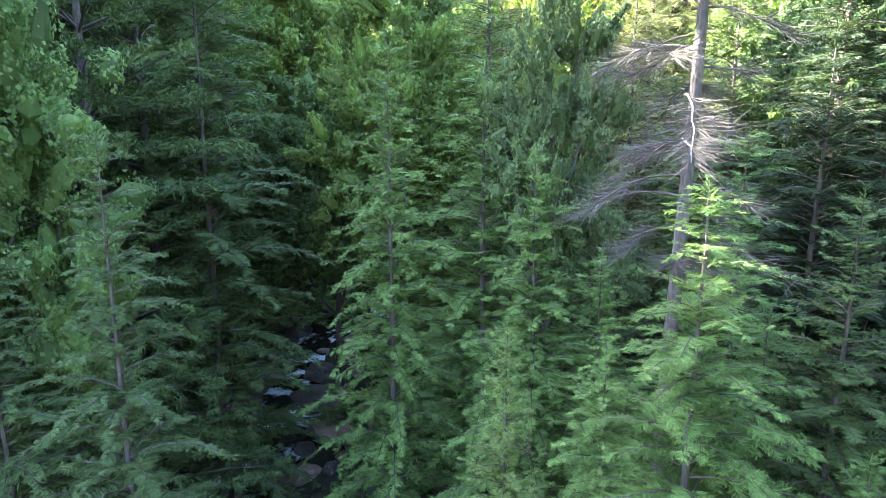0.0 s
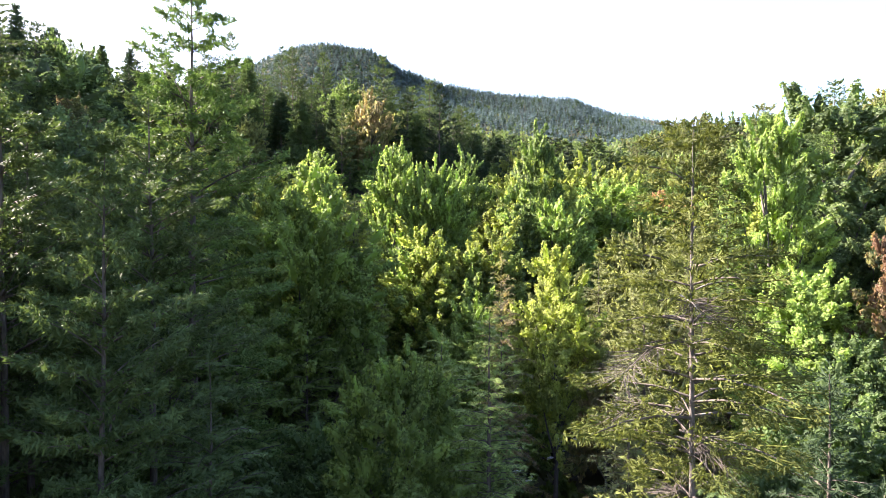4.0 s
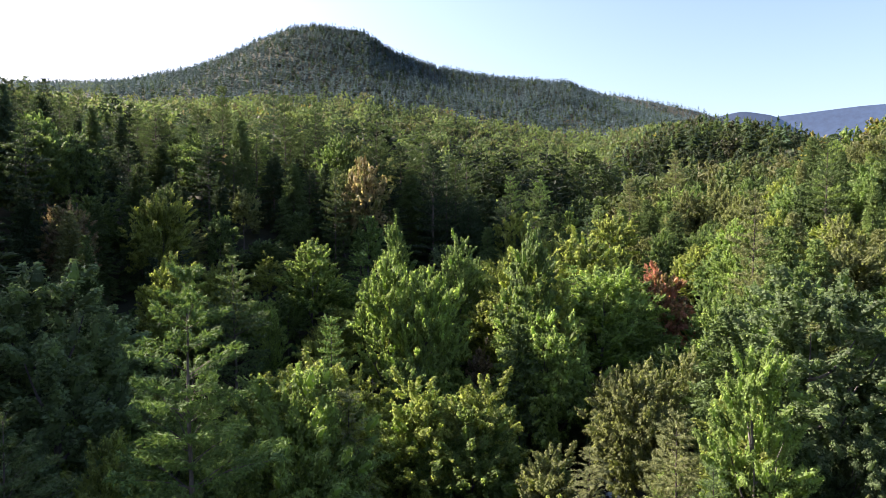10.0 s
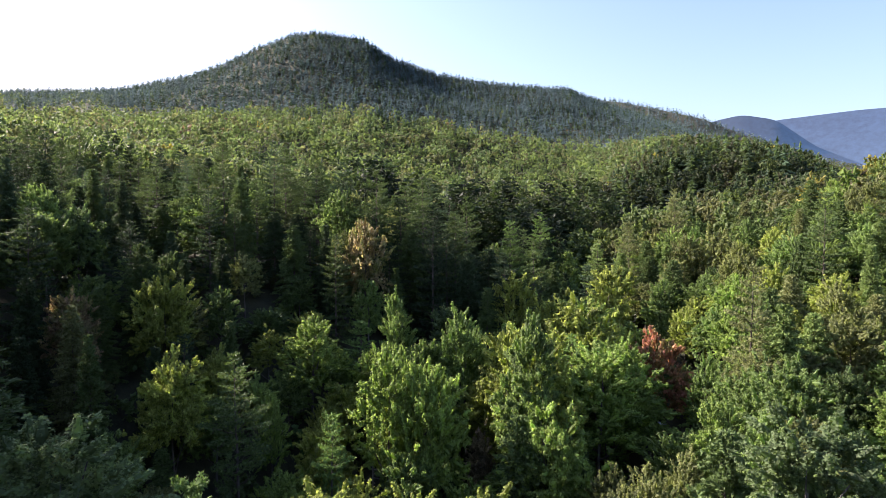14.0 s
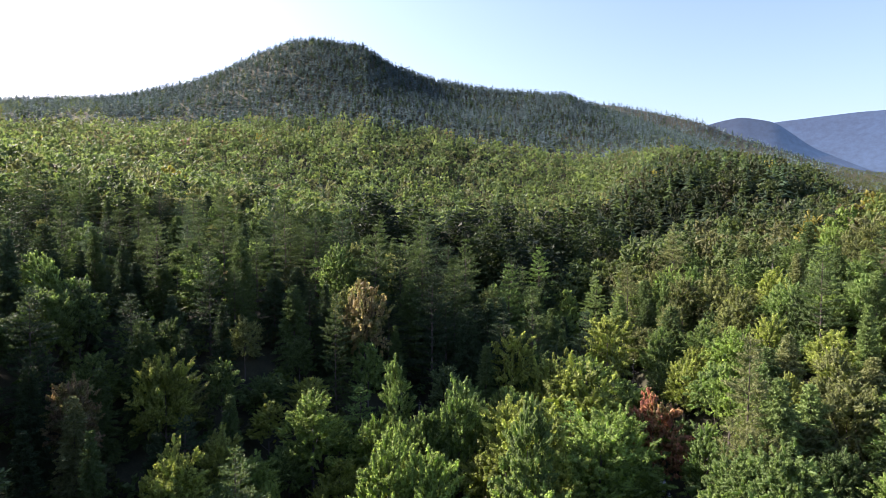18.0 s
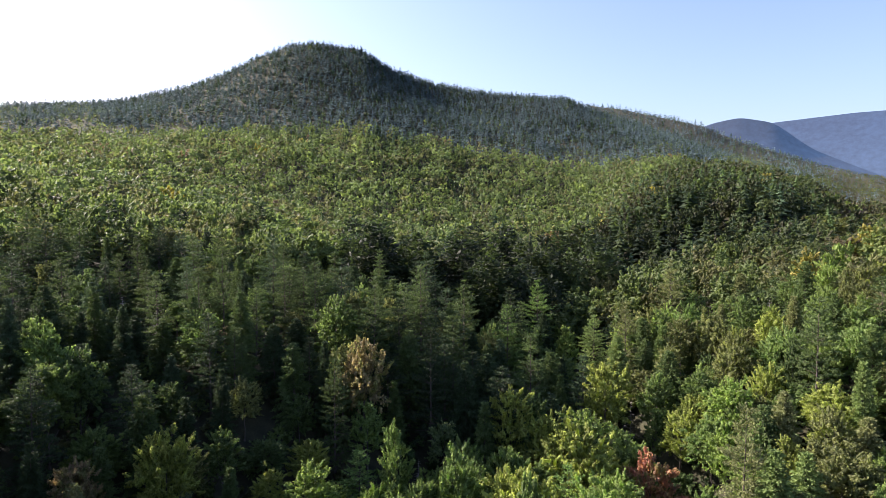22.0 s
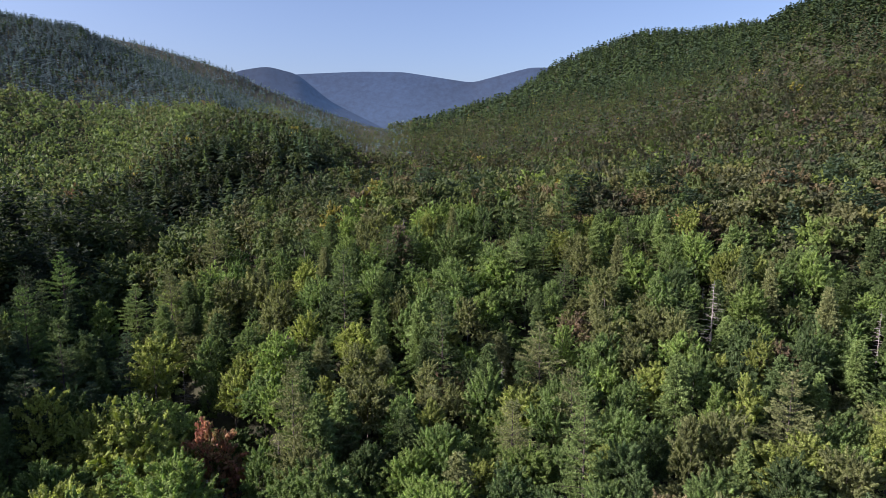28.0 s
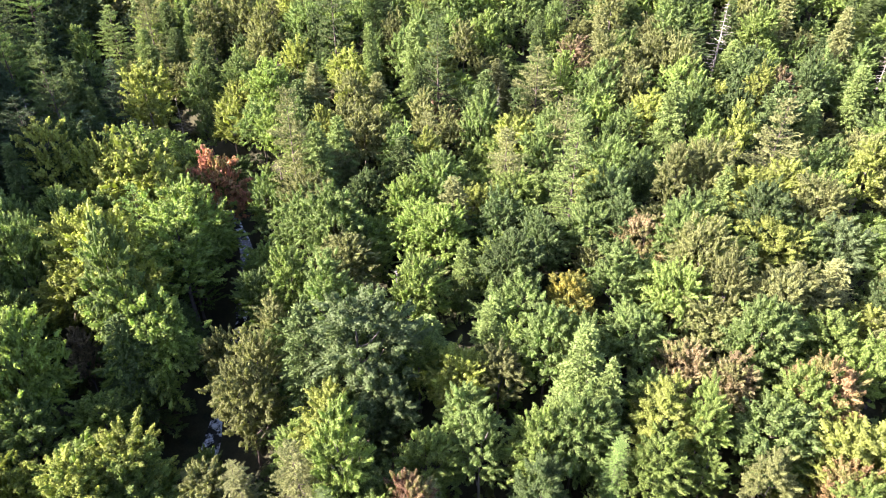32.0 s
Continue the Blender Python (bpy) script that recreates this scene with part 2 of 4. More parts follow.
# the ring of hills: direction, slope of sight from the valley at 63 m, and distance
RING_AZ = [-180, -110, -60, -34.8, -31.2, -27.3, -21.8, -18.7, -16.3, -13.4, -11, -7, -4.5, -0.4, 5.2, 11.3, 13.2,
           16.1, 20.8, 22.4, 26.7, 31.5, 36, 44.7, 49.6, 56.4, 60.9, 66.3, 68.9, 74.8, 90, 120, 180]
RING_EL = [0.12, 0.12, 0.13, 0.142, 0.149, 0.158, 0.186, 0.211, 0.235, 0.259, 0.264, 0.256, 0.229, 0.205, 0.189, 0.18, 0.165,
           0.145, 0.120, 0.115, 0.099, 0.066, 0.041, 0.084, 0.105, 0.119, 0.14, 0.173, 0.202, 0.241, 0.24, 0.16, 0.12]
RING_R = [700, 700, 800, 850, 850, 850, 850, 850, 855, 860, 855, 855, 860, 880, 910, 945, 960,
          980, 1050, 1150, 1300, 1400, 1500, 1400, 1250, 1100, 1000, 900, 860, 800, 700, 700, 700]
# the next ridges, standing behind those
BACK_AZ = [6, 13.2, 16.1, 20.8, 22.4, 26.7, 31, 42, 47, 50.6, 53.9, 58.1, 61.6, 65.8, 72, 80]
BACK_EL = [0.05, 0.170, 0.162, 0.141, 0.133, 0.098, 0.03, 0.03, 0.10, 0.140, 0.163, 0.183, 0.180, 0.185, 0.18, 0.05]
TREE_TOP = 3.0


def land(x, y):
    """Height of the ground."""
    x, y = np.asarray(x, float), np.asarray(y, float)
    r = np.maximum(np.hypot(x, y), 1e-6)
    az = np.degrees(np.arctan2(x, y))
    crest_r = np.interp(az, RING_AZ, RING_R)
    sharp = np.interp(az, RING_AZ, RING_EL)
    soft_el = sum(np.interp(az + k, RING_AZ, RING_EL) for k in (-6, -4, -2, 0, 2, 4, 6)) / 7
    near_crest = smooth(r / crest_r, 0.72, 0.96)
    crest_z = 62.8 + crest_r * (soft_el + (sharp - soft_el) * near_crest) - TREE_TOP
    edge = 330.0
    near = near_land(x * np.minimum(1, edge / r), y * np.minimum(1, edge / r))
    t = np.clip((r - edge) / (crest_r - edge), 0, 1.0)
    t = t ** 1.2
    far = near + (crest_z - near) * t - 0.3 * np.maximum(r - crest_r, 0) * smooth(r, crest_r, crest_r + 200)
    waves = 5 * np.sin(x * 0.017 + 1) * np.sin(y * 0.013) * smooth(r, 350, 500) * smooth(crest_r - r, 0, 150)
    back_r = np.interp(az, [28, 40], [1230, 1700])
    back = 62.8 + back_r * np.interp(az, BACK_AZ, BACK_EL) - TREE_TOP - 0.28 * np.abs(r - back_r)
    return np.maximum(np.maximum(far + waves, back), -60)


def height(x, y):
    return float(land(x, y))


# ---------------------------------------------------------------- ground, stream and far hills
def ground_sheet():
    turns = np.radians(np.concatenate([np.arange(-180, -60, 5), np.arange(-60, 95, 0.7), np.arange(95, 180, 5)]))
    rings = np.concatenate([[0.0], np.arange(2, 60, 1.6), np.arange(60, 200, 5), np.geomspace(200, 2300, 70), [3000, 4000, 4900]])
    az, r = np.meshgrid(turns, rings, indexing="ij")
    x, y = r * np.sin(az), r * np.cos(az)
    z = land(x, y)
    n, k = az.shape
    i, j = np.meshgrid(np.arange(n), np.arange(k - 1), indexing="ij")
    i, j = i.ravel(), j.ravel()
    t = (i + 1) % n
    faces = np.stack([i * k + j, i * k + j + 1, t * k + j + 1, t * k + j], 1)
    return new("ground", mesh_np("ground", np.stack([x, y, z], -1), faces, SOIL, smooth=True))


tagged(ground_sheet(), "dark forest floor of leaf litter rising to wooded hills", "ground", kind="structure")


def stream_xy(s, off=0.0):
    u = stream_line(s) + off
    return s * math.sin(AXIS) - u * math.cos(AXIS), s * math.cos(AXIS) + u * math.sin(AXIS)


def stream_sheet():
    s = np.arange(-30, 120, 0.8)
    off = np.linspace(-1.7, 1.7, 7)
    ss, oo = np.meshgrid(s, off, indexing="ij")
    wide = (1 + 0.3 * np.sin(ss * 0.5)) * (1 - 0.5 * smooth(ss, 22, 34))
    x, y = stream_xy(ss, oo * wide)
    z = valley_floor(ss) - 0.22 + 0.1 * np.sin(ss * 0.9) + 0.04 * np.sin(oo * 3 + ss * 2)
    k = len(off)
    i, j = np.meshgrid(np.arange(len(s) - 1), np.arange(k - 1), indexing="ij")
    i, j = i.ravel(), j.ravel()
    faces = np.stack([i * k + j, (i + 1) * k + j, (i + 1) * k + j + 1, i * k + j + 1], 1)
    return new("water", mesh_np("water", np.stack([x, y, z], -1), faces, WATER, smooth=True))


tagged(stream_sheet(), "shallow mountain stream with white riffles between boulders", "stream", kind="structure")


def hill_backdrop(az_list, el_list, haze_low, haze_high, r):
    """A fold of hills over two kilometres off, glowing with painted blue haze and shade."""
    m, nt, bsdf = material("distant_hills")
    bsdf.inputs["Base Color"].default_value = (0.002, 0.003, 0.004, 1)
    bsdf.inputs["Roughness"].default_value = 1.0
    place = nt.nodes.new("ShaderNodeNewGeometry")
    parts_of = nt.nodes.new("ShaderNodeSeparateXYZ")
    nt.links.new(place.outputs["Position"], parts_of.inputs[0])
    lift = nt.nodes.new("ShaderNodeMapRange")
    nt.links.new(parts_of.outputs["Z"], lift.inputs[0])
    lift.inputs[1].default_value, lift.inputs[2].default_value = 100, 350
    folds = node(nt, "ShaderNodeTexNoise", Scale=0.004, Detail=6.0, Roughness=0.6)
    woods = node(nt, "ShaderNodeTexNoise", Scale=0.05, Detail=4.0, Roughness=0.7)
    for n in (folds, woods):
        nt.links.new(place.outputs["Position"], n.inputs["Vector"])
    haze_glow = mix_rgb(nt, "MIX", lift.outputs[0], haze_low, haze_high)
    haze_glow = mix_rgb(nt, "MULTIPLY", 1.0, haze_glow, grey(nt, scale_range(nt, folds.outputs["Fac"], 0.6, 1.4)))
    haze_glow = mix_rgb(nt, "MULTIPLY", 1.0, haze_glow, grey(nt, scale_range(nt, woods.outputs["Fac"], 0.5, 1.5)))
    nt.links.new(haze_glow, bsdf.inputs["Emission Color"])
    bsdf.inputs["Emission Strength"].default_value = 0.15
    az = np.arange(az_list[0], az_list[-1], 0.2)
    el = np.interp(az, az_list, el_list)
    for k in range(2):
        el = np.convolve(np.pad(el, 2, mode="edge"), np.ones(5) / 5, "valid")
    az = np.radians(az)
    rows = []
    for k in range(12):
        f = k / 11
        rr = r - 350 * (1 - f)
        rows.append(np.stack([rr * np.sin(az), rr * np.cos(az), 63 + r * el * f - 40 * (1 - f)], -1))
    v = np.stack(rows)
    k, n = v.shape[:2]
    i, j = np.meshgrid(np.arange(k - 1), np.arange(n - 1), indexing="ij")
    i, j = i.ravel(), j.ravel()
    faces = np.stack([i * n + j, i * n + j + 1, (i + 1) * n + j + 1, (i + 1) * n + j], 1)
    return new("backdrop", mesh_np("backdrop", v, faces, m, smooth=True))


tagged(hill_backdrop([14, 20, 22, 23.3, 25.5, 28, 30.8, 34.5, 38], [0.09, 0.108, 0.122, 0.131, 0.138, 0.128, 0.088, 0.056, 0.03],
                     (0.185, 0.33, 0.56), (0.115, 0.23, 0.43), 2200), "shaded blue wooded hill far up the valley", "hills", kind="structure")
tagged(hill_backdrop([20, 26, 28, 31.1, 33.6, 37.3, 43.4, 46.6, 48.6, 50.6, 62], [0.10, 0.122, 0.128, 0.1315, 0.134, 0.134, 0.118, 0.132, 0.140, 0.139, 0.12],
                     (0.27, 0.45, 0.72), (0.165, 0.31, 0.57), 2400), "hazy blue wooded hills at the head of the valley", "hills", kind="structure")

# ---------------------------------------------------------------- tree shapes
def bent_trunk(rng, h, r, lean=0.02, sides=8, steps=12):
    t = np.linspace(0, 1, steps)
    wob = np.cumsum(rng.normal(0, lean * h / steps, (steps, 2)), 0)
    pts = np.column_stack([wob[:, 0], wob[:, 1], t * h])
    pts[0, :2] = 0
    rad = r * (1 - 0.93 * t) + r * 0.5 * np.exp(-t * 22)
    pts[0, 2] = -0.5
    return pts, rad, tube(pts, rad, sides)


def conifer(rng, h, base, reach, spacing, per, power, tilt, droop, step, spray, width, sub=0, ragged=0.25, brush=0.12):
    """Trunk, needle sprays and bare branches of a conifer. sub: side sprays on every spray."""
    pts, rad, trunk = bent_trunk(rng, h * 0.985, h * 0.011)
    rows, limbs = [], []
    z = base
    while z < h - 0.25:
        t = (z - base) / (h - base)
        for k in range(per):
            if rng.random() < ragged * 0.5:
                continue
            az = 2 * math.pi * (k + rng.random()) / per
            ln = reach * (1 - t) ** power * (1 - ragged + 2 * ragged * rng.random()) + 0.18
            zz = z + rng.normal(0, spacing * 0.25)
            out = np.array([math.cos(az), math.sin(az), 0])
            cx = np.interp(zz, pts[:, 2], pts[:, 0])
            cy = np.interp(zz, pts[:, 2], pts[:, 1])
            n = max(3, int(ln / step))
            f = np.linspace(0.12, 1.0, n)
            lift = tilt + 0.5 * t + rng.normal(0, 0.08)
            spine = np.array([cx, cy, zz]) + out * (ln * f)[:, None]
            spine[:, 2] += ln * (lift * f - droop * f * f)
            slope = lift - 2 * droop * f
            if ln > 0.9 and sub:
                ff = np.linspace(0, 0.92, 5)
                line = np.array([cx, cy, zz]) + out * (ln * ff)[:, None]
                line[:, 2] += ln * (lift * ff - droop * ff * ff)
                limbs.append(tube(line, 0.006 + 0.009 * ln * (1 - ff), 4))
            for side in (-1, 1):
                ang = az + side * (0.75 + 0.35 * rng.random(n))
                way = np.column_stack([np.cos(ang), np.sin(ang), slope * 0.6 - 0.1 + rng.normal(0, brush, n)])
                size = (spray * (0.35 + 0.65 * (1 - f)) * min(1.0, 0.35 + ln * 0.35)) * (0.7 + 0.6 * rng.random(n))
                rows.append((spine, way, size, np.full(n, width)))
            tip = np.array([[out[0], out[1], slope[-1]]])
            rows.append((spine[-1:] - out * 0.1, tip, np.array([spray * 0.55]), np.array([width])))
        z += spacing * (0.75 + 0.5 * rng.random()) * (1 - 0.35 * t)
    rows.append((np.array([[pts[-1, 0], pts[-1, 1], h - 0.5]]), np.array([[0, 0, 1.0]]), np.array([0.6]), np.array([0.16])))
    start = np.concatenate([r[0] for r in rows])
    way = unit(np.concatenate([r[1] for r in rows]))
    size = np.concatenate([r[2] for r in rows])
    wid = np.concatenate([r[3] for r in rows])
    up = np.array([[0, 0, 1.0]]) + rng.normal(0, 0.15 + brush, start.shape)
    parts = [kites(start, way, up, size, size * wid * (0.45 if sub else 1.0), 0.2)]
    for k in range(sub):
        f = (k + 0.6) / (sub + 0.3)
        for side in (-1, 1):
            flat = unit(np.cross(way, up)) * side
            w2 = unit(way * 0.75 + flat * 0.75 + np.array([0, 0, -0.12]) + rng.normal(0, 0.12, way.shape))
            s2 = size * (0.62 - 0.34 * f) * (0.75 + 0.5 * rng.random(len(size)))
            parts.append(kites(start + way * (size * f)[:, None], w2, up + rng.normal(0, 0.2, up.shape), s2, s2 * wid * 0.8, 0.2))
    leaves = np.concatenate(parts)
    return trunk, (leaves, quads(len(leaves) // 4)), (join(limbs) if limbs else None)


def plumes(rng, root, axis, length, radius, leaves, leaf, sides=5, rings=4, lean=None, slim=0.72, body=0.55, rise=0.35):
    """Leafy shoots: a dense inner body with leaves standing off it, tapering to a tip."""
    n = len(root)
    ref = np.where(np.abs(axis[:, 2:3]) > 0.8, np.array([[1.0, 0, 0]]), np.array([[0, 0, 1.0]]))
    a = unit(np.cross(axis, ref))
    b = np.cross(axis, a)

    def girth(f):
        return np.minimum(1, f * 3.2 + 0.3) * np.maximum(1 - f, 0.02) ** 0.5

    f = np.linspace(0.0, 0.95, rings)
    turn = np.linspace(0, 2 * np.pi, sides, endpoint=False)
    spoke = np.cos(turn)[None, :, None] * a[:, None] + np.sin(turn)[None, :, None] * b[:, None]
    thick = radius[:, None] * girth(f)[None] * body * (0.8 + 0.4 * rng.random((n, rings)))
    ring = root[:, None, None] + axis[:, None, None] * (length[:, None] * f[None])[:, :, None, None] + spoke[:, None] * thick[:, :, None, None]
    k, s = np.meshgrid(np.arange(rings - 1), np.arange(sides), indexing="ij")
    k, s, t = k.ravel(), s.ravel(), (s.ravel() + 1) % sides
    cell = np.stack([k * sides + s, k * sides + t, (k + 1) * sides + t, (k + 1) * sides + s], 1)
    body_f = (cell[None] + (np.arange(n) * rings * sides)[:, None, None]).reshape(-1, 4)
    inner = (ring.reshape(-1, 3), body_f)
    own = np.repeat(np.arange(n), leaves)
    m = len(own)
    f = rng.random(m) ** 0.85
    ang = rng.random(m) * 6.283
    out = a[own] * np.cos(ang)[:, None] + b[own] * np.sin(ang)[:, None]
    start = root[own] + axis[own] * (length[own] * f * 1.05)[:, None] + out * (radius[own] * girth(f) * (0.7 + 0.45 * rng.random(m)))[:, None]
    face = unit(out * 0.9 + axis[own] * 0.3 + (0 if lean is None else lean[own] * 0.35) + np.array([0, 0, rise]) + rng.normal(0, 0.42, (m, 3)))
    way = out * 0.55 + axis[own] * 0.75 + rng.normal(0, 0.55, (m, 3))
    way = unit(way - face * np.sum(way * face, 1, keepdims=True) * 0.85)
    ln = leaf * (0.55 + 0.9 * rng.random(m))
    lv = kites(start - way * (ln * 0.3)[:, None], way, face, ln, ln * slim, 0.15)
    return join([inner, (lv, quads(m))])


def crown_shoots(rng, h, base, reach, boughs, shoots, upright, size=1.0):
    """Where the shoots of a crown start, their way, length and girth."""
    mid, half = (base + h) / 2, (h - base) / 2
    k = np.arange(boughs) + 0.5
    cz = 1 - 1.5 * k / boughs
    az = k * 2.39996 + rng.normal(0, 0.3, boughs)
    sz = np.sqrt(np.maximum(1 - cz * cz, 0))
    d = np.column_stack([sz * np.cos(az), sz * np.sin(az), cz])
    lobes = 1 + 0.16 * np.sin(az * 2 + rng.random() * 6) + 0.10 * np.sin(az * 3 + cz * 4 + rng.random() * 6)
    shell = (0.58 + 0.26 * rng.random(boughs)) * lobes
    narrow = 1 - np.clip(cz, 0, 1) * 0.35 * upright
    tip = np.column_stack([d[:, 0] * reach * shell * narrow, d[:, 1] * reach * shell * narrow, mid + d[:, 2] * half * np.minimum(shell, 0.84)])
    arm = np.repeat(np.arange(boughs), shoots)
    n = len(arm)
    spread = rng.normal(0, 1, (n, 3))
    axis = unit(d[arm] * (0.8 - 0.4 * upright) + spread * (0.68 - 0.3 * upright) + np.array([0, 0, 0.25 + 0.9 * upright]))
    length = reach * size * (0.17 + 0.20 * rng.random(n)) * (1 + 0.8 * upright)
    radius = reach * size * (0.095 + 0.075 * rng.random(n)) / (1 + 0.3 * upright)
    root = tip[arm] + spread * reach * 0.19 * np.array([1, 1, 0.75]) - axis * (length * 0.4)[:, None]
    return d, tip, arm, root, axis, length, radius


def broadleaf(rng, h, base, reach, boughs, shoots, leaves, leaf, upright=0.3, trunk_r=None, limbs_n=7, size=1.0):
    """Trunk, limbs and a crown of leafy shoots that stand on uneven boughs."""
    trunk_r = trunk_r or h * 0.012
    pts, rad, trunk = bent_trunk(rng, h * 0.8, trunk_r, 0.05)
    d, tip, arm, root, axis, length, radius = crown_shoots(rng, h, base, reach, boughs, shoots, upright, size)
    crown = plumes(rng, root, axis, length, radius, leaves, leaf, lean=d[arm])
    limbs = []
    for k in rng.choice(boughs, min(limbs_n, boughs), replace=False):
        z0 = max(base * 0.7, tip[k, 2] - (0.7 + 0.5 * rng.random()) * (1.0 + np.hypot(tip[k, 0], tip[k, 1])))
        z0 = min(z0, h * 0.7)
        a = np.array([np.interp(z0, pts[:, 2], pts[:, 0]), np.interp(z0, pts[:, 2], pts[:, 1]), z0])
        f = np.linspace(0, 1, 6)[:, None]
        line = a * (1 - f) + tip[k] * f
        line[:, 2] -= np.sin(f[:, 0] * np.pi) * 0.03 * h
        limbs.append(tube(line, trunk_r * 0.42 * (1 - 0.85 * f[:, 0]) + 0.01, 4))
    return trunk, crown, (join(limbs) if limbs else None)


def tufted(rng, h, base, reach, whorl, per, power, tilt, droop, tuft, girth, needles, needle, slim=0.3, bare=0.3, ragged=0.3, trunk_r=None, flare=0.0, fan=0.12):
    """A conifer whose branches stand in whorls and carry brushes of needles along their outer part."""
    trunk_r = trunk_r or h * 0.011
    pts, rad, trunk = bent_trunk(rng, h * 0.985, trunk_r)
    root, axis, size, limbs = [], [], [], []
    z = base
    while z < h - 0.3:
        t = (z - base) / (h - base)
        strong = 1 + flare * rng.normal(0, 1)
        for k in range(per):
            if rng.random() < ragged * 0.6:
                continue
            az = 6.283 * (k + 0.8 * rng.random()) / per + z
            ln = max(reach * (1 - t) ** power * strong * (1 - ragged + 2 * ragged * rng.random()), 0.25)
            zz = z + rng.normal(0, whorl * 0.08)
            out = np.array([math.cos(az), math.sin(az), 0])
            side = np.array([-out[1], out[0], 0])
            foot = np.array([np.interp(zz, pts[:, 2], pts[:, 0]), np.interp(zz, pts[:, 2], pts[:, 1]), zz])
            lift = tilt + 0.55 * t + rng.normal(0, 0.07)
            n = max(2, int(ln * (1 - bare) / (tuft * 0.36)))
            f = np.linspace(bare, 0.94, n)
            spine = foot + out * (ln * f)[:, None]
            spine[:, 2] += ln * (lift * f - droop * f * f)
            if ln > 0.8:
                ff = np.linspace(0, 0.95, 4)
                line = foot + out * (ln * ff)[:, None]
                line[:, 2] += ln * (lift * ff - droop * ff * ff)
                limbs.append(tube(line, 0.008 + 0.011 * ln * (1 - ff), 3))
            swing = np.where(np.arange(n) % 2, 1, -1) * (0.85 - 0.5 * f)
            swing[-1] = 0
            reach_side = (swing * ln * fan)[:, None] * side
            root.append(spine + reach_side)
            axis.append(unit(out + side * swing[:, None] + np.column_stack([np.zeros(n), np.zeros(n), lift - 1.6 * droop * f + 0.15 + rng.normal(0, 0.12, n)])))
            size.append((0.75 + 0.5 * rng.random(n)) * min(1.0, 0.5 + 0.4 * ln))
        z += whorl * (0.8 + 0.4 * rng.random()) * (1 - 0.4 * t)
    root.append(np.array([[pts[-1, 0], pts[-1, 1], h - 0.9]]))
    axis.append(np.array([[0, 0, 1.0]]))
    size.append(np.array([1.3]))
    root, axis, size = np.concatenate(root), np.concatenate(axis), np.concatenate(size)
    crown = plumes(rng, root, axis, tuft * size, girth * size, needles, needle, 3, 2, None, slim, 0.3, 0.3)
    return trunk, crown, (join(limbs) if limbs else None)


def snag(rng, h, reach, per=3):
    """A dead conifer: bleached trunk and broken bare branches with twigs."""
    pts, rad, trunk = bent_trunk(rng, h, h * 0.013, 0.015)
    limbs = []
    for z in np.arange(h * 0.25, h * 0.97, 0.42):
        t = z / h
        for k in range(per):
            az = 6.283 * rng.random()
            ln = reach * (1.15 - t) * (0.3 + 0.9 * rng.random())
            f = np.linspace(0, 1, 5)
            line = np.array([np.interp(z, pts[:, 2], pts[:, 0]), np.interp(z, pts[:, 2], pts[:, 1]), z]) + np.array([math.cos(az), math.sin(az), 0]) * (ln * f)[:, None]
            line[:, 2] += ln * (0.15 * f - 0.35 * f * f * rng.random()) + rng.normal(0, 0.05, 5) * f
            limbs.append(tube(line, 0.04 * (1 - 0.8 * f) + 0.008, 4))
            for q in (2, 3, 4):
                az2 = az + rng.choice([-1, 1]) * (0.6 + 0.5 * rng.random())
                g = np.linspace(0, 1, 3)
                tw = line[q] + np.array([math.cos(az2), math.sin(az2), -0.25]) * (ln * 0.3 * g)[:, None]
                limbs.append(tube(tw, 0.012 * (1 - 0.7 * g) + 0.003, 3))
    return trunk, None, join(limbs)


def dead_twigs(rng, h_lo, h_hi, reach, count):
    """Dead lower branches, drooping and forked, with a fuzz of fine grey twigs."""
    limbs, fuzz = [], []
    for k in range(count):
        z = h_lo + (h_hi - h_lo) * rng.random()
        az = 6.283 * rng.random()
        ln = reach * (0.4 + 0.7 * rng.random())
        f = np.linspace(0, 1, 7)
        line = np.array([0.0, 0.0, z]) + np.array([math.cos(az), math.sin(az), 0]) * (ln * f)[:, None]
        line += np.cumsum(rng.normal(0, 0.05, (7, 3)), 0) * f[:, None]
        line[:, 2] += ln * (0.1 * f - 0.45 * f * f)
        limbs.append(tube(line, 0.014 * (1 - 0.8 * f) + 0.003, 4))
        n = 170
        g = 0.25 + 0.75 * rng.random(n)
        st = np.column_stack([np.interp(g, f, line[:, c]) for c in range(3)])
        a2 = az + rng.choice([-1, 1], n) * (0.4 + 0.8 * rng.random(n))
        wy = np.column_stack([np.cos(a2), np.sin(a2), rng.normal(-0.25, 0.35, n)])
        fl = 0.25 + 0.4 * rng.random(n)
        fuzz.append(kites(st, wy, rng.normal(0, 1, (n, 3)), fl, np.full(n, 0.008), 0.1))
    fz = np.concatenate(fuzz)
    return join(limbs), (fz, quads(len(fz) // 4))


class Shape:
    """The shared meshes of one kind of tree."""

    def __init__(self, name, h, trunk, crown, limbs, leaf_mat, bark):
        self.name, self.h = name, h
        self.parts = [("trunk", mesh_np(name + "_trunk", *trunk, bark, smooth=True))]
        if crown is not None:
            self.parts.append(("crown", mesh_np(name + "_crown", *crown, leaf_mat)))
        if limbs is not None:
            self.parts.append(("branchwork", mesh_np(name + "_limbs", *limbs, bark, smooth=True)))


SHAPES = {}


def add_shapes(key, name, count, h, leaf_mat, bark, make):
    SHAPES[key] = []
    for k in range(count):
        rng = np.random.default_rng(sum(map(ord, key)) * 7 + k)
        SHAPES[key].append(Shape(name, h, *make(rng), leaf_mat, bark))


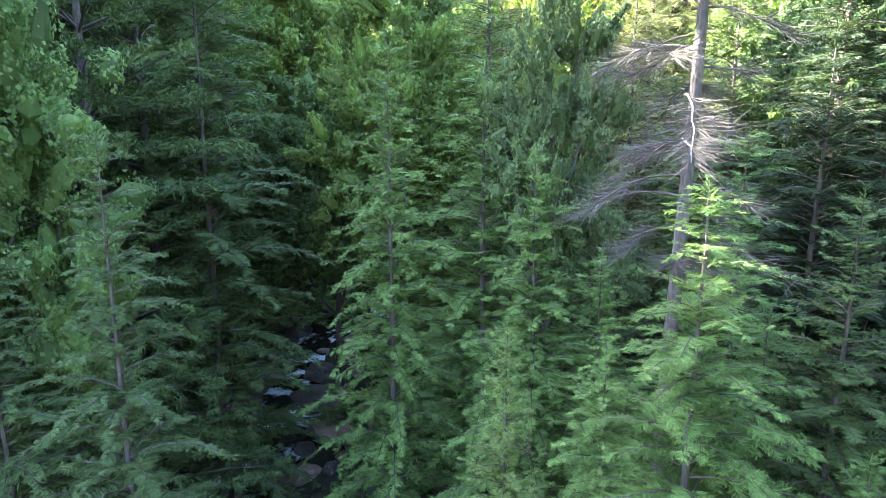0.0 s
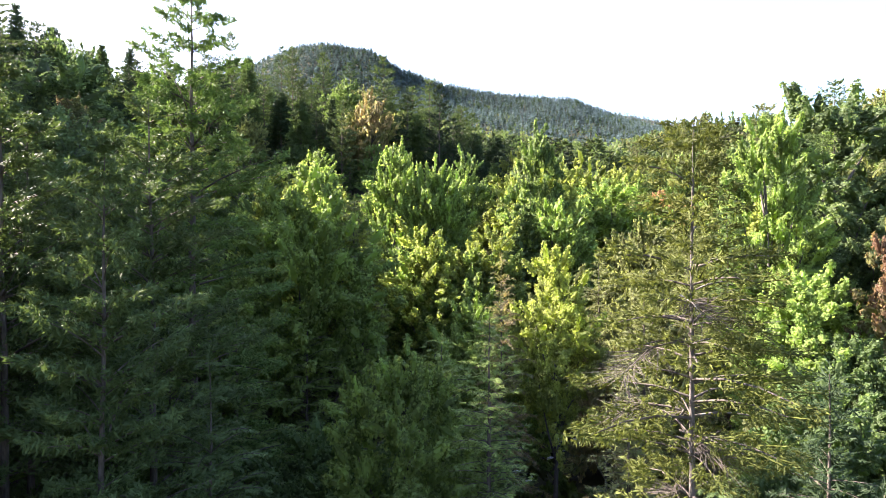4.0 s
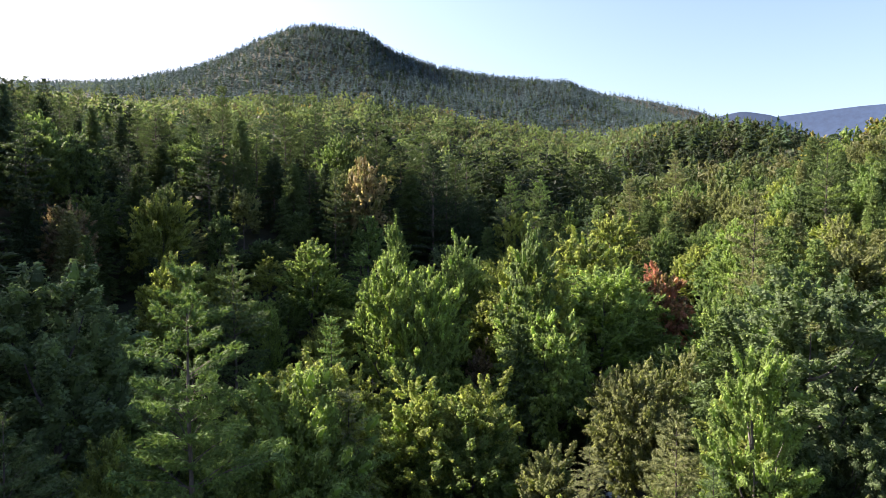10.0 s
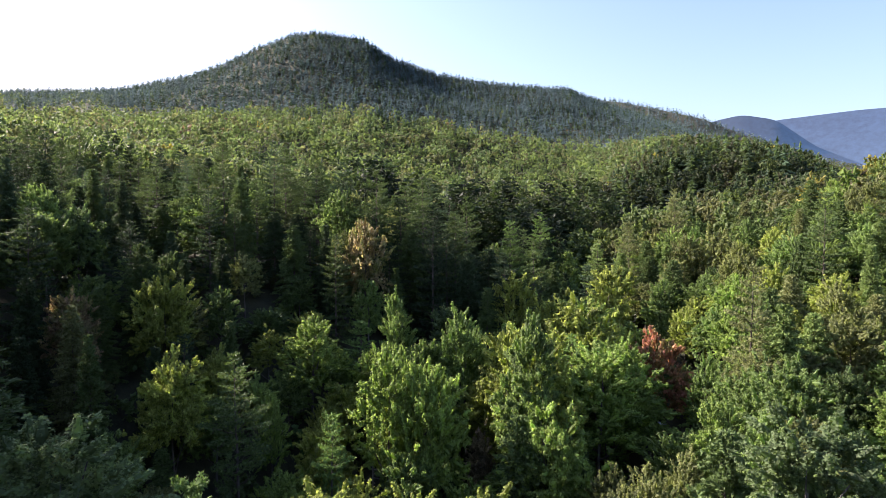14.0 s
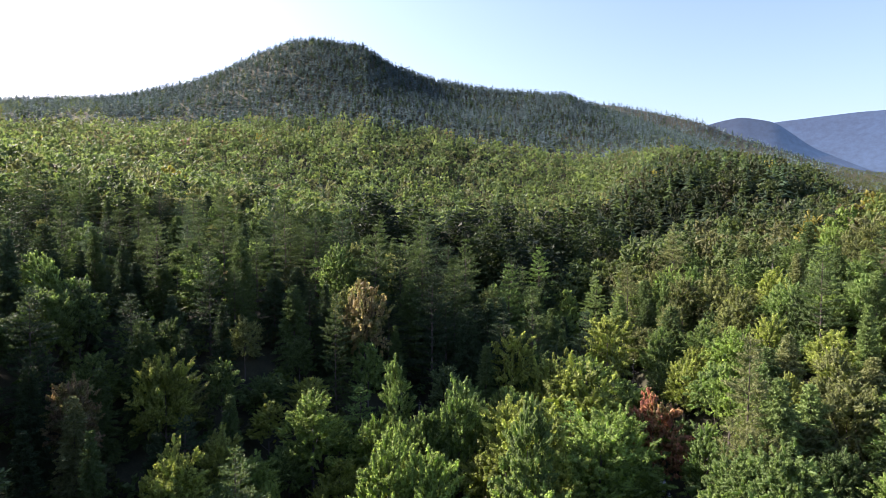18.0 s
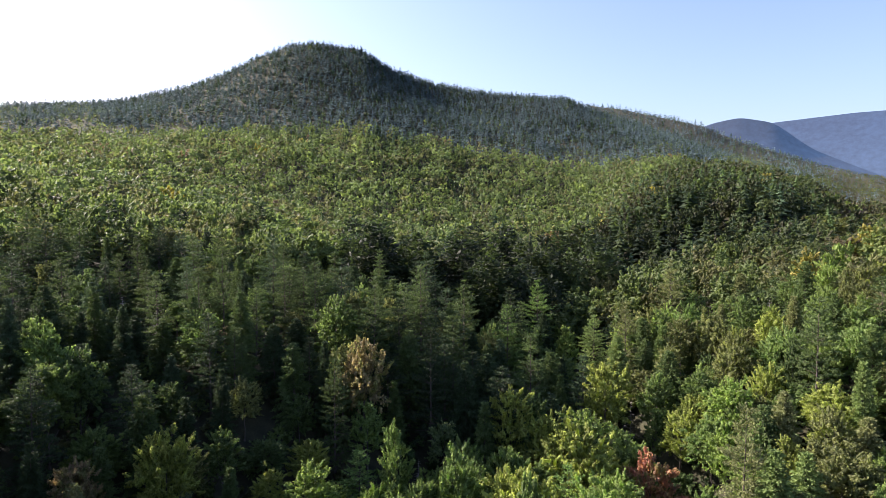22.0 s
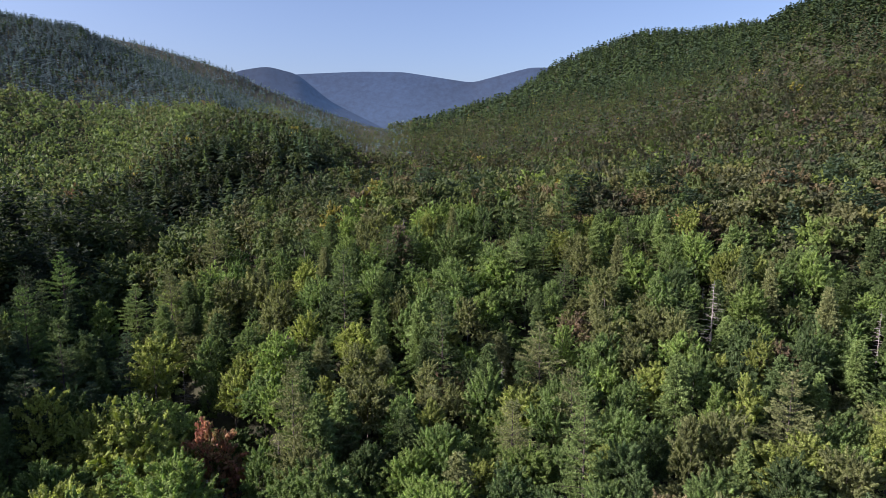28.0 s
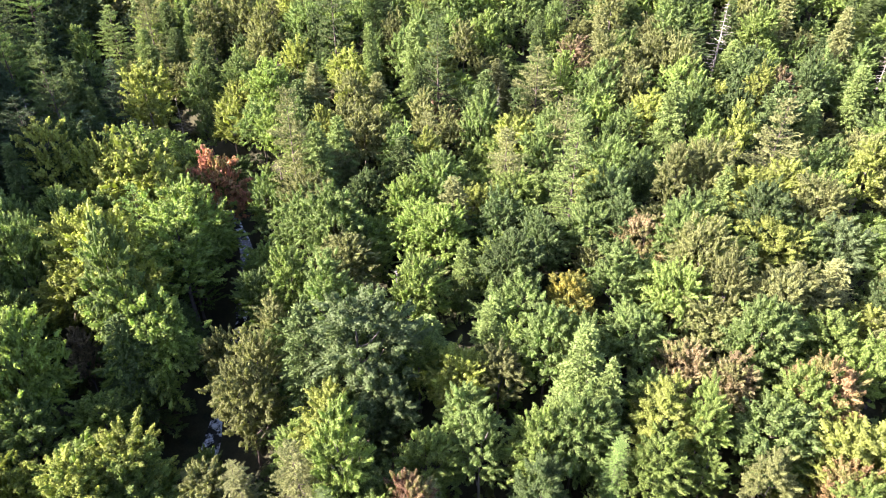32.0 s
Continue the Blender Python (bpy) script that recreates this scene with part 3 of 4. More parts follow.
# near shapes, fine sprays and leaves
add_shapes("hemlock_near", "hemlock_tree", 3, 12.0, NEEDLE, BARK,
           lambda g: conifer(g, 12, 0.8, 2.9, 0.40, 6, 0.75, 0.22, 0.42, 0.125, 0.46, 0.28, sub=6, brush=0.2, ragged=0.42))
add_shapes("fir_near", "fir_tree", 2, 10.0, NEEDLE, BARK,
           lambda g: conifer(g, 10, 0.6, 2.3, 0.34, 6, 0.8, 0.1, 0.2, 0.115, 0.38, 0.29, sub=6, brush=0.2, ragged=0.35))
add_shapes("spruce_near", "spruce_tree", 2, 16.0, NEEDLE, BARK,
           lambda g: conifer(g, 16, 1.2, 2.3, 0.40, 7, 0.7, 0.0, 0.2, 0.2, 0.55, 0.3, sub=3, brush=0.35))
add_shapes("pine_near", "pine_tree", 2, 24.0, NEEDLE, BARK,
           lambda g: tufted(g, 24, 2.5, 4.3, 1.35, 7, 0.62, 0.2, 0.2, 0.52, 0.18, 52, 0.2, 0.24, 0.2, 0.33, 0.22, 0.2, 0.3))
add_shapes("maple_near", "maple_tree", 3, 14.0, LEAF, BARK,
           lambda g: broadleaf(g, 14, 2.5, 3.1, 36, 11, 70, 0.14, 0.12, size=0.85))
add_shapes("maple_close", "maple_tree", 2, 14.0, LEAF, BARK,
           lambda g: broadleaf(g, 14, 2.5, 3.1, 36, 9, 190, 0.10, 0.1))
add_shapes("birch_near", "birch_tree", 2, 14.0, LEAF, PALE_BARK,
           lambda g: broadleaf(g, 14, 3.0, 2.5, 34, 8, 85, 0.13, 0.25))
add_shapes("poplar_near", "poplar_tree", 2, 14.0, LEAF, PALE_BARK,
           lambda g: broadleaf(g, 14, 2.0, 2.3, 32, 8, 85, 0.13, 0.5))
add_shapes("beech_near", "beech_tree", 2, 13.0, LEAF, BARK,
           lambda g: broadleaf(g, 13, 2.0, 3.8, 42, 13, 64, 0.14, 0.05, size=0.75))
# a little further off
add_shapes("maple_fine", "maple_tree", 6, 13.0, LEAF, BARK,
           lambda g: broadleaf(g, 13, 2.0, 3.4, 38, 11, 38, 0.2, g.uniform(0.0, 0.4), size=0.86))
add_shapes("beech_fine", "beech_tree", 5, 13.0, LEAF, BARK,
           lambda g: broadleaf(g, 13, 1.5, 4.0, 46, 13, 30, 0.2, g.uniform(0.0, 0.15), size=0.72))
add_shapes("birch_fine", "birch_tree", 4, 14.0, LEAF, PALE_BARK,
           lambda g: broadleaf(g, 14, 2.4, 2.8, 34, 8, 40, 0.18, g.uniform(0.1, 0.4), limbs_n=6))
add_shapes("poplar_fine", "poplar_tree", 3, 14.0, LEAF, PALE_BARK,
           lambda g: broadleaf(g, 14, 2.0, 2.4, 32, 8, 40, 0.18, 0.6, limbs_n=5))
# middle distance
add_shapes("spruce_mid", "spruce_tree", 4, 15.0, NEEDLE, BARK,
           lambda g: tufted(g, 15, 0.8, 2.4, 0.45, 7, 0.75, 0.0, 0.22, 0.42, 0.17, 13, 0.27, 0.45, 0.15, 0.25))
add_shapes("hemlock_mid", "hemlock_tree", 3, 15.0, NEEDLE, BARK,
           lambda g: tufted(g, 15, 0.8, 3.2, 0.5, 7, 0.7, 0.15, 0.38, 0.5, 0.2, 13, 0.30, 0.45, 0.15, 0.3))
add_shapes("pine_mid", "pine_tree", 4, 22.0, NEEDLE, BARK,
           lambda g: tufted(g, 22, 3.0, 4.3, 1.35, 7, 0.65, 0.2, 0.18, 0.6, 0.2, 12, 0.33, 0.4, 0.2, 0.35, None, 0.2, 0.28))
add_shapes("maple_mid", "maple_tree", 6, 13.0, LEAF, BARK,
           lambda g: broadleaf(g, 13, 2.0, 3.4, 34, 8, 20, 0.28, g.uniform(0.0, 0.4), limbs_n=3, size=0.9))
add_shapes("beech_mid", "beech_tree", 5, 13.0, LEAF, BARK,
           lambda g: broadleaf(g, 13, 1.5, 4.0, 40, 10, 15, 0.28, g.uniform(0.0, 0.15), limbs_n=3, size=0.78))
add_shapes("birch_mid", "birch_tree", 4, 14.0, LEAF, PALE_BARK,
           lambda g: broadleaf(g, 14, 2.4, 2.8, 28, 7, 20, 0.28, g.uniform(0.1, 0.4), limbs_n=3))
add_shapes("poplar_mid", "poplar_tree", 3, 14.0, LEAF, PALE_BARK,
           lambda g: broadleaf(g, 14, 2.0, 2.4, 28, 7, 20, 0.28, 0.6, limbs_n=3))
add_shapes("snag", "dead_tree", 2, 12.0, NEEDLE, DEAD_WOOD, lambda g: snag(g, 12, 2.0))

COLOURS = {
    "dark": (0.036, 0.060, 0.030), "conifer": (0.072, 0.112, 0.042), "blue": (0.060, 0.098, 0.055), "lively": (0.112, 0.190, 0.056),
    "green": (0.133, 0.201, 0.072), "fresh": (0.168, 0.244, 0.074), "lime": (0.209, 0.256, 0.074), "yellow": (0.290, 0.270, 0.060),
    "olive": (0.151, 0.177, 0.077), "silver": (0.122, 0.177, 0.085), "tan": (0.235, 0.195, 0.115), "orange": (0.310, 0.215, 0.120),
    "red": (0.310, 0.150, 0.105), "brown": (0.200, 0.155, 0.105), "maroon": (0.210, 0.135, 0.095), "grey": (0.17, 0.155, 0.12),
    # fir has distance haze, deep has shade, put into the green
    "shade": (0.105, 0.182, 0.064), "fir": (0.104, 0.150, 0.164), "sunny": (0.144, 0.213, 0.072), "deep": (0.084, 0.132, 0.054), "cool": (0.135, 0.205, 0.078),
}
WORDS = {
    "dark": "very dark green", "conifer": "dark green", "blue": "blue-green", "lively": "bright mid-green", "green": "leafy green", "fresh": "fresh bright green",
    "lime": "light yellow-green", "yellow": "yellow turning", "olive": "olive green", "silver": "silvery pale green", "tan": "faded tan",
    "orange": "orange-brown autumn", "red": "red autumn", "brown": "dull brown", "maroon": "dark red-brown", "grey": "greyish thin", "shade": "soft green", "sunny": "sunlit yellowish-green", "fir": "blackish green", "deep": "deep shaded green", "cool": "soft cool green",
}
KINDS = {
    "hemlock": ("hemlock with drooping sprays", "conifer"), "fir": ("young fir with flat branches", "conifer"),
    "spruce": ("narrow spire-shaped spruce", "conifer"), "pine": ("tall pine with tiered plumes", "pine"),
    "maple": ("full-crowned leafy maple", "tree"), "beech": ("broad round-crowned beech", "tree"), "birch": ("slender pale-stemmed birch", "tree"), "poplar": ("upright poplar", "tree"), "snag": ("standing dead conifer, bleached bare", "dead tree"),
}
planted = []
dice = random.Random(5)


def plant(key, x, y, top, colour, where, wide=1.0, variant=None, deep=0.0):
    """A tree with its foot on the ground and its tip at the height top."""
    kind = key.split("_")[0]
    far_off = math.hypot(x, y)
    if kind in ("maple", "birch", "poplar", "beech"):
        key = kind + ("_close" if far_off < 14 and kind == "maple" else "_near" if far_off < 48 else "_fine" if far_off < 88 else "_mid")
    elif kind in ("hemlock", "pine", "spruce"):
        key = kind + ("_near" if far_off < 42 else "_mid")
    shape = SHAPES[key][variant if variant is not None else dice.randrange(len(SHAPES[key]))]
    z = height(x, y) - deep
    size = max(top - z, 2.0) / shape.h
    root = new(shape.name)
    words, category = KINDS[kind]
    label = words if kind == "snag" else WORDS[colour] + " " + words
    tagged(root, label + " " + where, category, group="trees of the wood")
    root.matrix_world = pose(x, y, z, 0, 0, dice.uniform(0, 360)) @ Matrix.Diagonal((size * wide, size * wide, size, 1))
    c = COLOURS[colour]
    shift = [dice.uniform(0.82, 1.2)] * 3
    for part_name, me in shape.parts:
        ob = new(part_name, me)
        ob.parent = root
        if part_name != "trunk":
            ob["kind"] = "stuff"
        ob.color = (*(a * b for a, b in zip(c, shift)), 1)
        if part_name == "crown" and colour in ("red", "orange", "maroon", "brown", "tan", "yellow"):
            ob.material_slots[0].link = "OBJECT"
            ob.material_slots[0].material = TURNING
    planted.append((x, y, 2.0 * wide))
    return root


# ---------------------------------------------------------------- trees that stand out, stream bank first
BANK, SLOPE, RISE = "on the stream bank", "on the shaded slope", "on the sunny side"


def old_spruce(x, y, top):
    """The tall lichen-grey spruce whose bare trunk and dead lower branches face the stream."""
    g = np.random.default_rng(11)
    z = height(x, y)
    h = top - z
    root = tagged(new("old_spruce_tree"), "tall spruce with bare grey trunk and dead lower branches", "conifer", group="trees of the wood")
    root.matrix_world = pose(x, y, z)
    trunk, crown, limbs = tufted(g, h, h * 0.54, 1.65, 0.36, 6, 0.6, 0.0, 0.3, 0.36, 0.14, 50, 0.1, 0.22, 0.3, 0.45, 0.14, 0.2, 0.25)
    for name, data, mat in (("trunk", trunk, PALE_BARK), ("crown", crown, NEEDLE), ("branchwork", limbs, TWIG)):
        ob = new(name, mesh_np("old_spruce_" + name, *data, mat, smooth=name != "crown"))
        ob.parent = root
        ob.color = (0.088, 0.108, 0.028, 1)
        if name != "trunk":
            ob["kind"] = "stuff"
    for k in range(38):
        low = k < 24
        limb, fuzz = dead_twigs(g, *((h * 0.34, h * 0.55, 2.3 if k % 4 == 0 else 1.15) if low else (h * 0.5, h * 0.92, 1.2)), 1)
        ob = new("dead_branch", mesh_np("dead_branch", *limb, DEAD_WOOD if k % 9 == 0 else TWIG, smooth=True))
        ob.parent = root
        brush = new("dead_brush", mesh_np("dead_brush", *fuzz, TWIG))
        brush.parent = ob
        brush["kind"] = "stuff"
    planted.append((x, y, 2.5))


old_spruce(3.15, 8.5, 21.9)
for row in (
    ("hemlock_near", -1.1, 12.0, 12.9, "lively", BANK, 0.62), ("hemlock_near", -4.9, 8.8, 11.0, "conifer", BANK, 0.75), ("hemlock_near", 0.8, 12.8, 12.4, "lively", BANK),
    ("maple_near", -8.5, 10.8, 15.0, "cool", BANK, 0.75), ("hemlock_near", -6.9, 9.0, 9.8, "conifer", BANK, 0.8), ("hemlock_near", 1.5, 10.5, 10.6, "lively", BANK, 0.85), ("birch_near", 2.1, 12.0, 14.4, "silver", BANK, 0.6),
    ("fir_near", 5.4, 8.2, 10.2, "conifer", BANK), ("fir_near", 0.85, 8.4, 8.3, "fresh", BANK, 0.7), ("fir_near", 4.9, 6.6, 7.3, "lively", BANK),
    # Right-bank greens are darkened in place of shade, mid-bank ones lightened to lift it
    ("hemlock_near", 8.2, 11.5, 15.5, "dark", BANK), ("fir_near", 7.0, 7.4, 10.5, "conifer", BANK), ("spruce_near", 7.9, 12.9, 17.5, "dark", BANK), ("hemlock_near", 6.6, 14.6, 14.5, "conifer", BANK), ("hemlock_near", 10.6, 14.0, 14.5, "conifer", BANK), ("hemlock_near", 5.0, 13.0, 12.5, "conifer", BANK),
    ("pine_near", -9.3, 19.2, 24.6, "conifer", BANK, 1.0), ("pine_near", -12.8, 19.0, 23.6, "conifer", BANK), ("pine_near", -14.5, 15.5, 22.0, "conifer", BANK), ("pine_near", -11.6, 16.4, 24.5, "conifer", BANK),
    ("pine_near", -10.7, 26.3, 31.2, "lively", SLOPE), ("pine_near", -17.0, 23.5, 26.0, "conifer", SLOPE), ("pine_near", -8.4, 14.4, 22.4, "conifer", BANK, 0.9), ("hemlock_near", -6.6, 17.0, 17.0, "conifer", BANK, 0.8),
    ("maple_near", -1.5, 20.2, 17.0, "fresh", BANK, 0.75), ("spruce_near", 1.2, 19.0, 17.9, "fresh", BANK), ("hemlock_near", -10.6, 23.4, 17.0, "fresh", BANK, 0.8),
    ("hemlock_near", -11.0, 15.0, 12.5, "lively", BANK), ("hemlock_near", -12.5, 13.0, 12.0, "lively", BANK), ("hemlock_near", -1.2, 18.4, 13.0, "fresh", BANK), ("fir_near", 2.5, 9.8, 9.0, "lively", BANK), ("fir_near", 4.3, 8.0, 8.6, "conifer", BANK), ("hemlock_near", 3.0, 7.2, 10.4, "lively", BANK, 1.1), ("hemlock_near", 2.1, 7.8, 8.4, "lively", BANK, 0.8), ("hemlock_near", 4.6, 9.6, 11.0, "shade", BANK), ("hemlock_near", 6.3, 10.6, 12.6, "dark", BANK), ("hemlock_near", 9.8, 9.6, 13.0, "dark", BANK),
    ("hemlock_near", -0.4, 24.0, 16.5, "fresh", BANK), ("hemlock_near", -10.0, 29.0, 18.0, "fresh", SLOPE), ("hemlock_near", -12.5, 30.0, 19.0, "lively", SLOPE), ("hemlock_near", -7.6, 33.0, 17.0, "fresh", SLOPE), ("hemlock_near", 2.5, 16.0, 13.0, "fresh", BANK),
    ("maple_mid", -8.9, 40.6, 24.8, "lime", SLOPE, 1.05), ("spruce_mid", -5.9, 38.4, 22.9, "olive", SLOPE), ("poplar_mid", -1.5, 47.0, 22.6, "lime", SLOPE),
    ("poplar_mid", 2.6, 47.5, 22.7, "lime", SLOPE), ("hemlock_near", 2.2, 26.0, 19.4, "tan", RISE, 0.55), ("hemlock_near", 1.5, 22.8, 14.6, "conifer", RISE, 0.85), ("birch_near", 5.0, 29.5, 20.0, "lime", RISE, 0.8), ("spruce_near", 8.0, 25.5, 19.0, "olive", RISE),
    ("spruce_near", 10.8, 28.0, 19.3, "olive", RISE), ("spruce_near", 13.1, 29.4, 21.6, "conifer", RISE), ("spruce_near", 6.2, 21.5, 16.8, "olive", RISE),
    ("poplar_mid", 16.5, 32.1, 27.6, "fresh", RISE, 0.7), ("birch_mid", 24.7, 40.3, 30.3, "silver", RISE, 1.2), ("maple_near", 11.5, 19.5, 16.2, "deep", RISE),
    ("maple_near", 15.5, 23.5, 17.0, "deep", RISE), ("birch_mid", -23.0, 36.0, 31.0, "silver", SLOPE, 1.2), ("maple_near", 9.0, 17.0, 14.5, "deep", RISE, 0.8),
    ("maple_mid", -15.0, 95.4, 40.6, "olive", SLOPE), ("poplar_mid", -15.4, 73.3, 31.6, "fresh", SLOPE, 1.2), ("poplar_mid", 18.7, 72.8, 28.4, "fresh", SLOPE, 1.3),
    ("spruce_mid", 6.8, 93.3, 32.2, "conifer", SLOPE), ("maple_mid", -25.6, 58.4, 30.0, "lime", SLOPE, 0.8), ("spruce_mid", -45.4, 88.5, 47.8, "dark", SLOPE),
    ("spruce_mid", -50.5, 87.0, 47.0, "dark", SLOPE), ("spruce_mid", -53.5, 86.0, 46.5, "dark", SLOPE), ("birch_mid", -36.0, 96.6, 45.0, "grey", SLOPE),
    ("maple_mid", -38.3, 63.9, 35.2, "brown", SLOPE, 0.8), ("pine_mid", 24.8, 158.0, 44.0, "lively", SLOPE, 1.0), ("maple_mid", 29.8, 86.2, 27.4, "red", SLOPE, 0.8),
    ("maple_mid", 48.6, 264.8, 55.5, "maroon", SLOPE, 0.8), ("maple_mid", 60.5, 127.0, 35.0, "lime", RISE, 0.7), ("maple_mid", 59.0, 184.6, 42.5, "fresh", RISE),
    ("maple_near", 19.6, 26.4, 21.3, "maroon", RISE, 0.7), ("maple_mid", 63.7, 33.8, 26.2, "tan", RISE), ("maple_mid", 56.3, 7.8, 24.5, "orange", RISE, 0.8),
    ("poplar_mid", 18.7, 37.9, 23.1, "lime", RISE, 1.2), ("pine_mid", 20.1, 74.9, 26.0, "lively", SLOPE, 0.8), ("maple_mid", 79.9, 28.5, 29.0, "lime", RISE, 1.4),
    ("maple_mid", 72.8, 21.8, 27.2, "lime", RISE, 1.2), ("maple_mid", 32.1, 23.2, 21.9, "fresh", RISE), ("spruce_mid", 35.0, 16.9, 21.5, "lively", RISE),
    ("birch_mid", 42.9, 16.8, 22.7, "lime", RISE, 1.3), ("maple_mid", 48.6, 33.5, 23.9, "yellow", RISE), ("snag", 116.3, 54.9, 41.0, "grey", RISE, 1.2),
    ("maple_mid", 111.7, 41.1, 33.6, "brown", RISE, 1.2), ("maple_mid", 74.2, 87.4, 34.7, "lime", RISE, 1.2), ("poplar_mid", 86.7, 116.4, 49.8, "grey", RISE, 1.0),
    ("poplar_mid", 86.2, 117.1, 48.9, "silver", RISE, 0.9), ("maple_mid", 153.4, 82.1, 52.2, "orange", RISE, 1.0), ("maple_mid", 119.3, 143.2, 56.3, "maroon", RISE, 1.0),
    ("snag", 37.4, 51.4, 20.2, "grey", RISE, 1.2), ("spruce_near", 18.5, 16.2, 18.0, "olive", RISE), ("hemlock_mid", 9.4, 39.1, 18.9, "olive", RISE),
    ("maple", 5.6, 83.0, 24, "fresh", RISE, 1.1), ("maple", 42.6, 75.3, 27.0, "olive", RISE, 1.3), ("maple", 38.9, 64.8, 23.9, "olive", RISE, 1),
    ("maple", 58.9, 57.8, 24.5, "fresh", RISE, 1.1), ("maple", 74.4, 50.9, 27.6, "lime", RISE, 1), ("maple", 75.5, 43.2, 28.2, "green", RISE, 1),
    ("birch", 78.5, 16.1, 27.7, "silver", RISE, 1.1), ("hemlock", 44.9, 47.3, 23.2, "sunny", RISE, 1), ("maple", 49.9, 25.4, 23.7, "green", RISE, 1.1),
    ("maple", 56.2, 20.4, 24.2, "olive", RISE, 1), ("maple", 67.0, 16.3, 25.7, "olive", RISE, 1.2), ("maple", 51.7, 2.4, 22.5, "lime", RISE, 1.1),
    ("maple", 49.0, 2.5, 20.4, "orange", RISE, 0.7), ("birch", 44.3, 7.0, 21.1, "olive", RISE, 1), ("birch", 39.2, 4.4, 18.5, "tan", RISE, 0.9),
    ("birch", 24.8, 36.3, 21.6, "silver", RISE, 1), ("poplar", 30.8, 39.1, 22.7, "fresh", RISE, 1), ("poplar", 38.8, 33.1, 22.8, "fresh", RISE, 1),
    ("maple", 35.7, 7.0, 18.5, "lime", RISE, 1.1), ("poplar", 26.4, 12.9, 18.5, "lime", RISE, 0.9), ("maple", -1.0, 48.6, 20, "fresh", RISE, 1),
    ("maple", 2.2, 45.9, 19.5, "fresh", RISE, 1), ("birch", 4.1, 67.8, 19.5, "grey", RISE, 0.7), ("maple", 49.1, 9.1, 22.6, "green", RISE, 1.1),
    ("spruce", 36.3, 17.3, 20.7, "sunny", RISE, 1), ("maple", 49.9, 19.0, 22.4, "tan", RISE, 0.9), ("maple", 51.5, 14.9, 22.7, "tan", RISE, 0.9),
    ("maple", 17.1, 32.7, 19.8, "green", RISE, 1), ("birch", 9.8, 31.5, 18.6, "olive", RISE, 1), ("birch", 7.5, 29.5, 15.5, "tan", RISE, 0.8),
    ("maple", -26, 109, 43.6, "olive", SLOPE, 1), ("spruce", -7.1, 94.7, 34.8, "conifer", SLOPE, 1), ("hemlock", 12, 97, 28.9, "sunny", SLOPE, 0.9),
    ("birch", 0.5, 92, 30.6, "silver", SLOPE, 0.9), ("maple", -31, 69, 36.4, "lime", SLOPE, 0.8), ("spruce", -36, 60, 34.2, "olive", SLOPE, 1),
    ("maple", -24, 66, 28.7, "lime", SLOPE, 0.9), ("pine", -57, 92, 49, "conifer", SLOPE, 1), ("pine", -31, 104, 49, "conifer", SLOPE, 1),
    # Added sun blockers, mostly unseen, that shade the old spruce
    ("spruce", -12.3, 13.2, 23.5, "conifer", BANK, 0.95), ("spruce", -10.8, 9.4, 18.5, "conifer", BANK, 0.8), ("hemlock", -19, 13.5, 26, "conifer", BANK, 0.7), ("hemlock", -20, 10, 27, "conifer", BANK, 0.8),
    ("pine", -18, 118, 50, "dark", SLOPE, 1), ("pine", 5, 130, 47, "conifer", SLOPE, 0.9), ("pine", 14, 128, 42, "lively", SLOPE, 0.9),
):
    plant(*row)
# room round the trees that stand clear of their neighbours
clearings = list(planted) + [(24.8, 158.0, 6.5), (26.5, 152.0, 4.0), (29.8, 86.2, 4.5), (-10.7, 26.3, 5.0), (-8.8, 23.0, 3.0)]


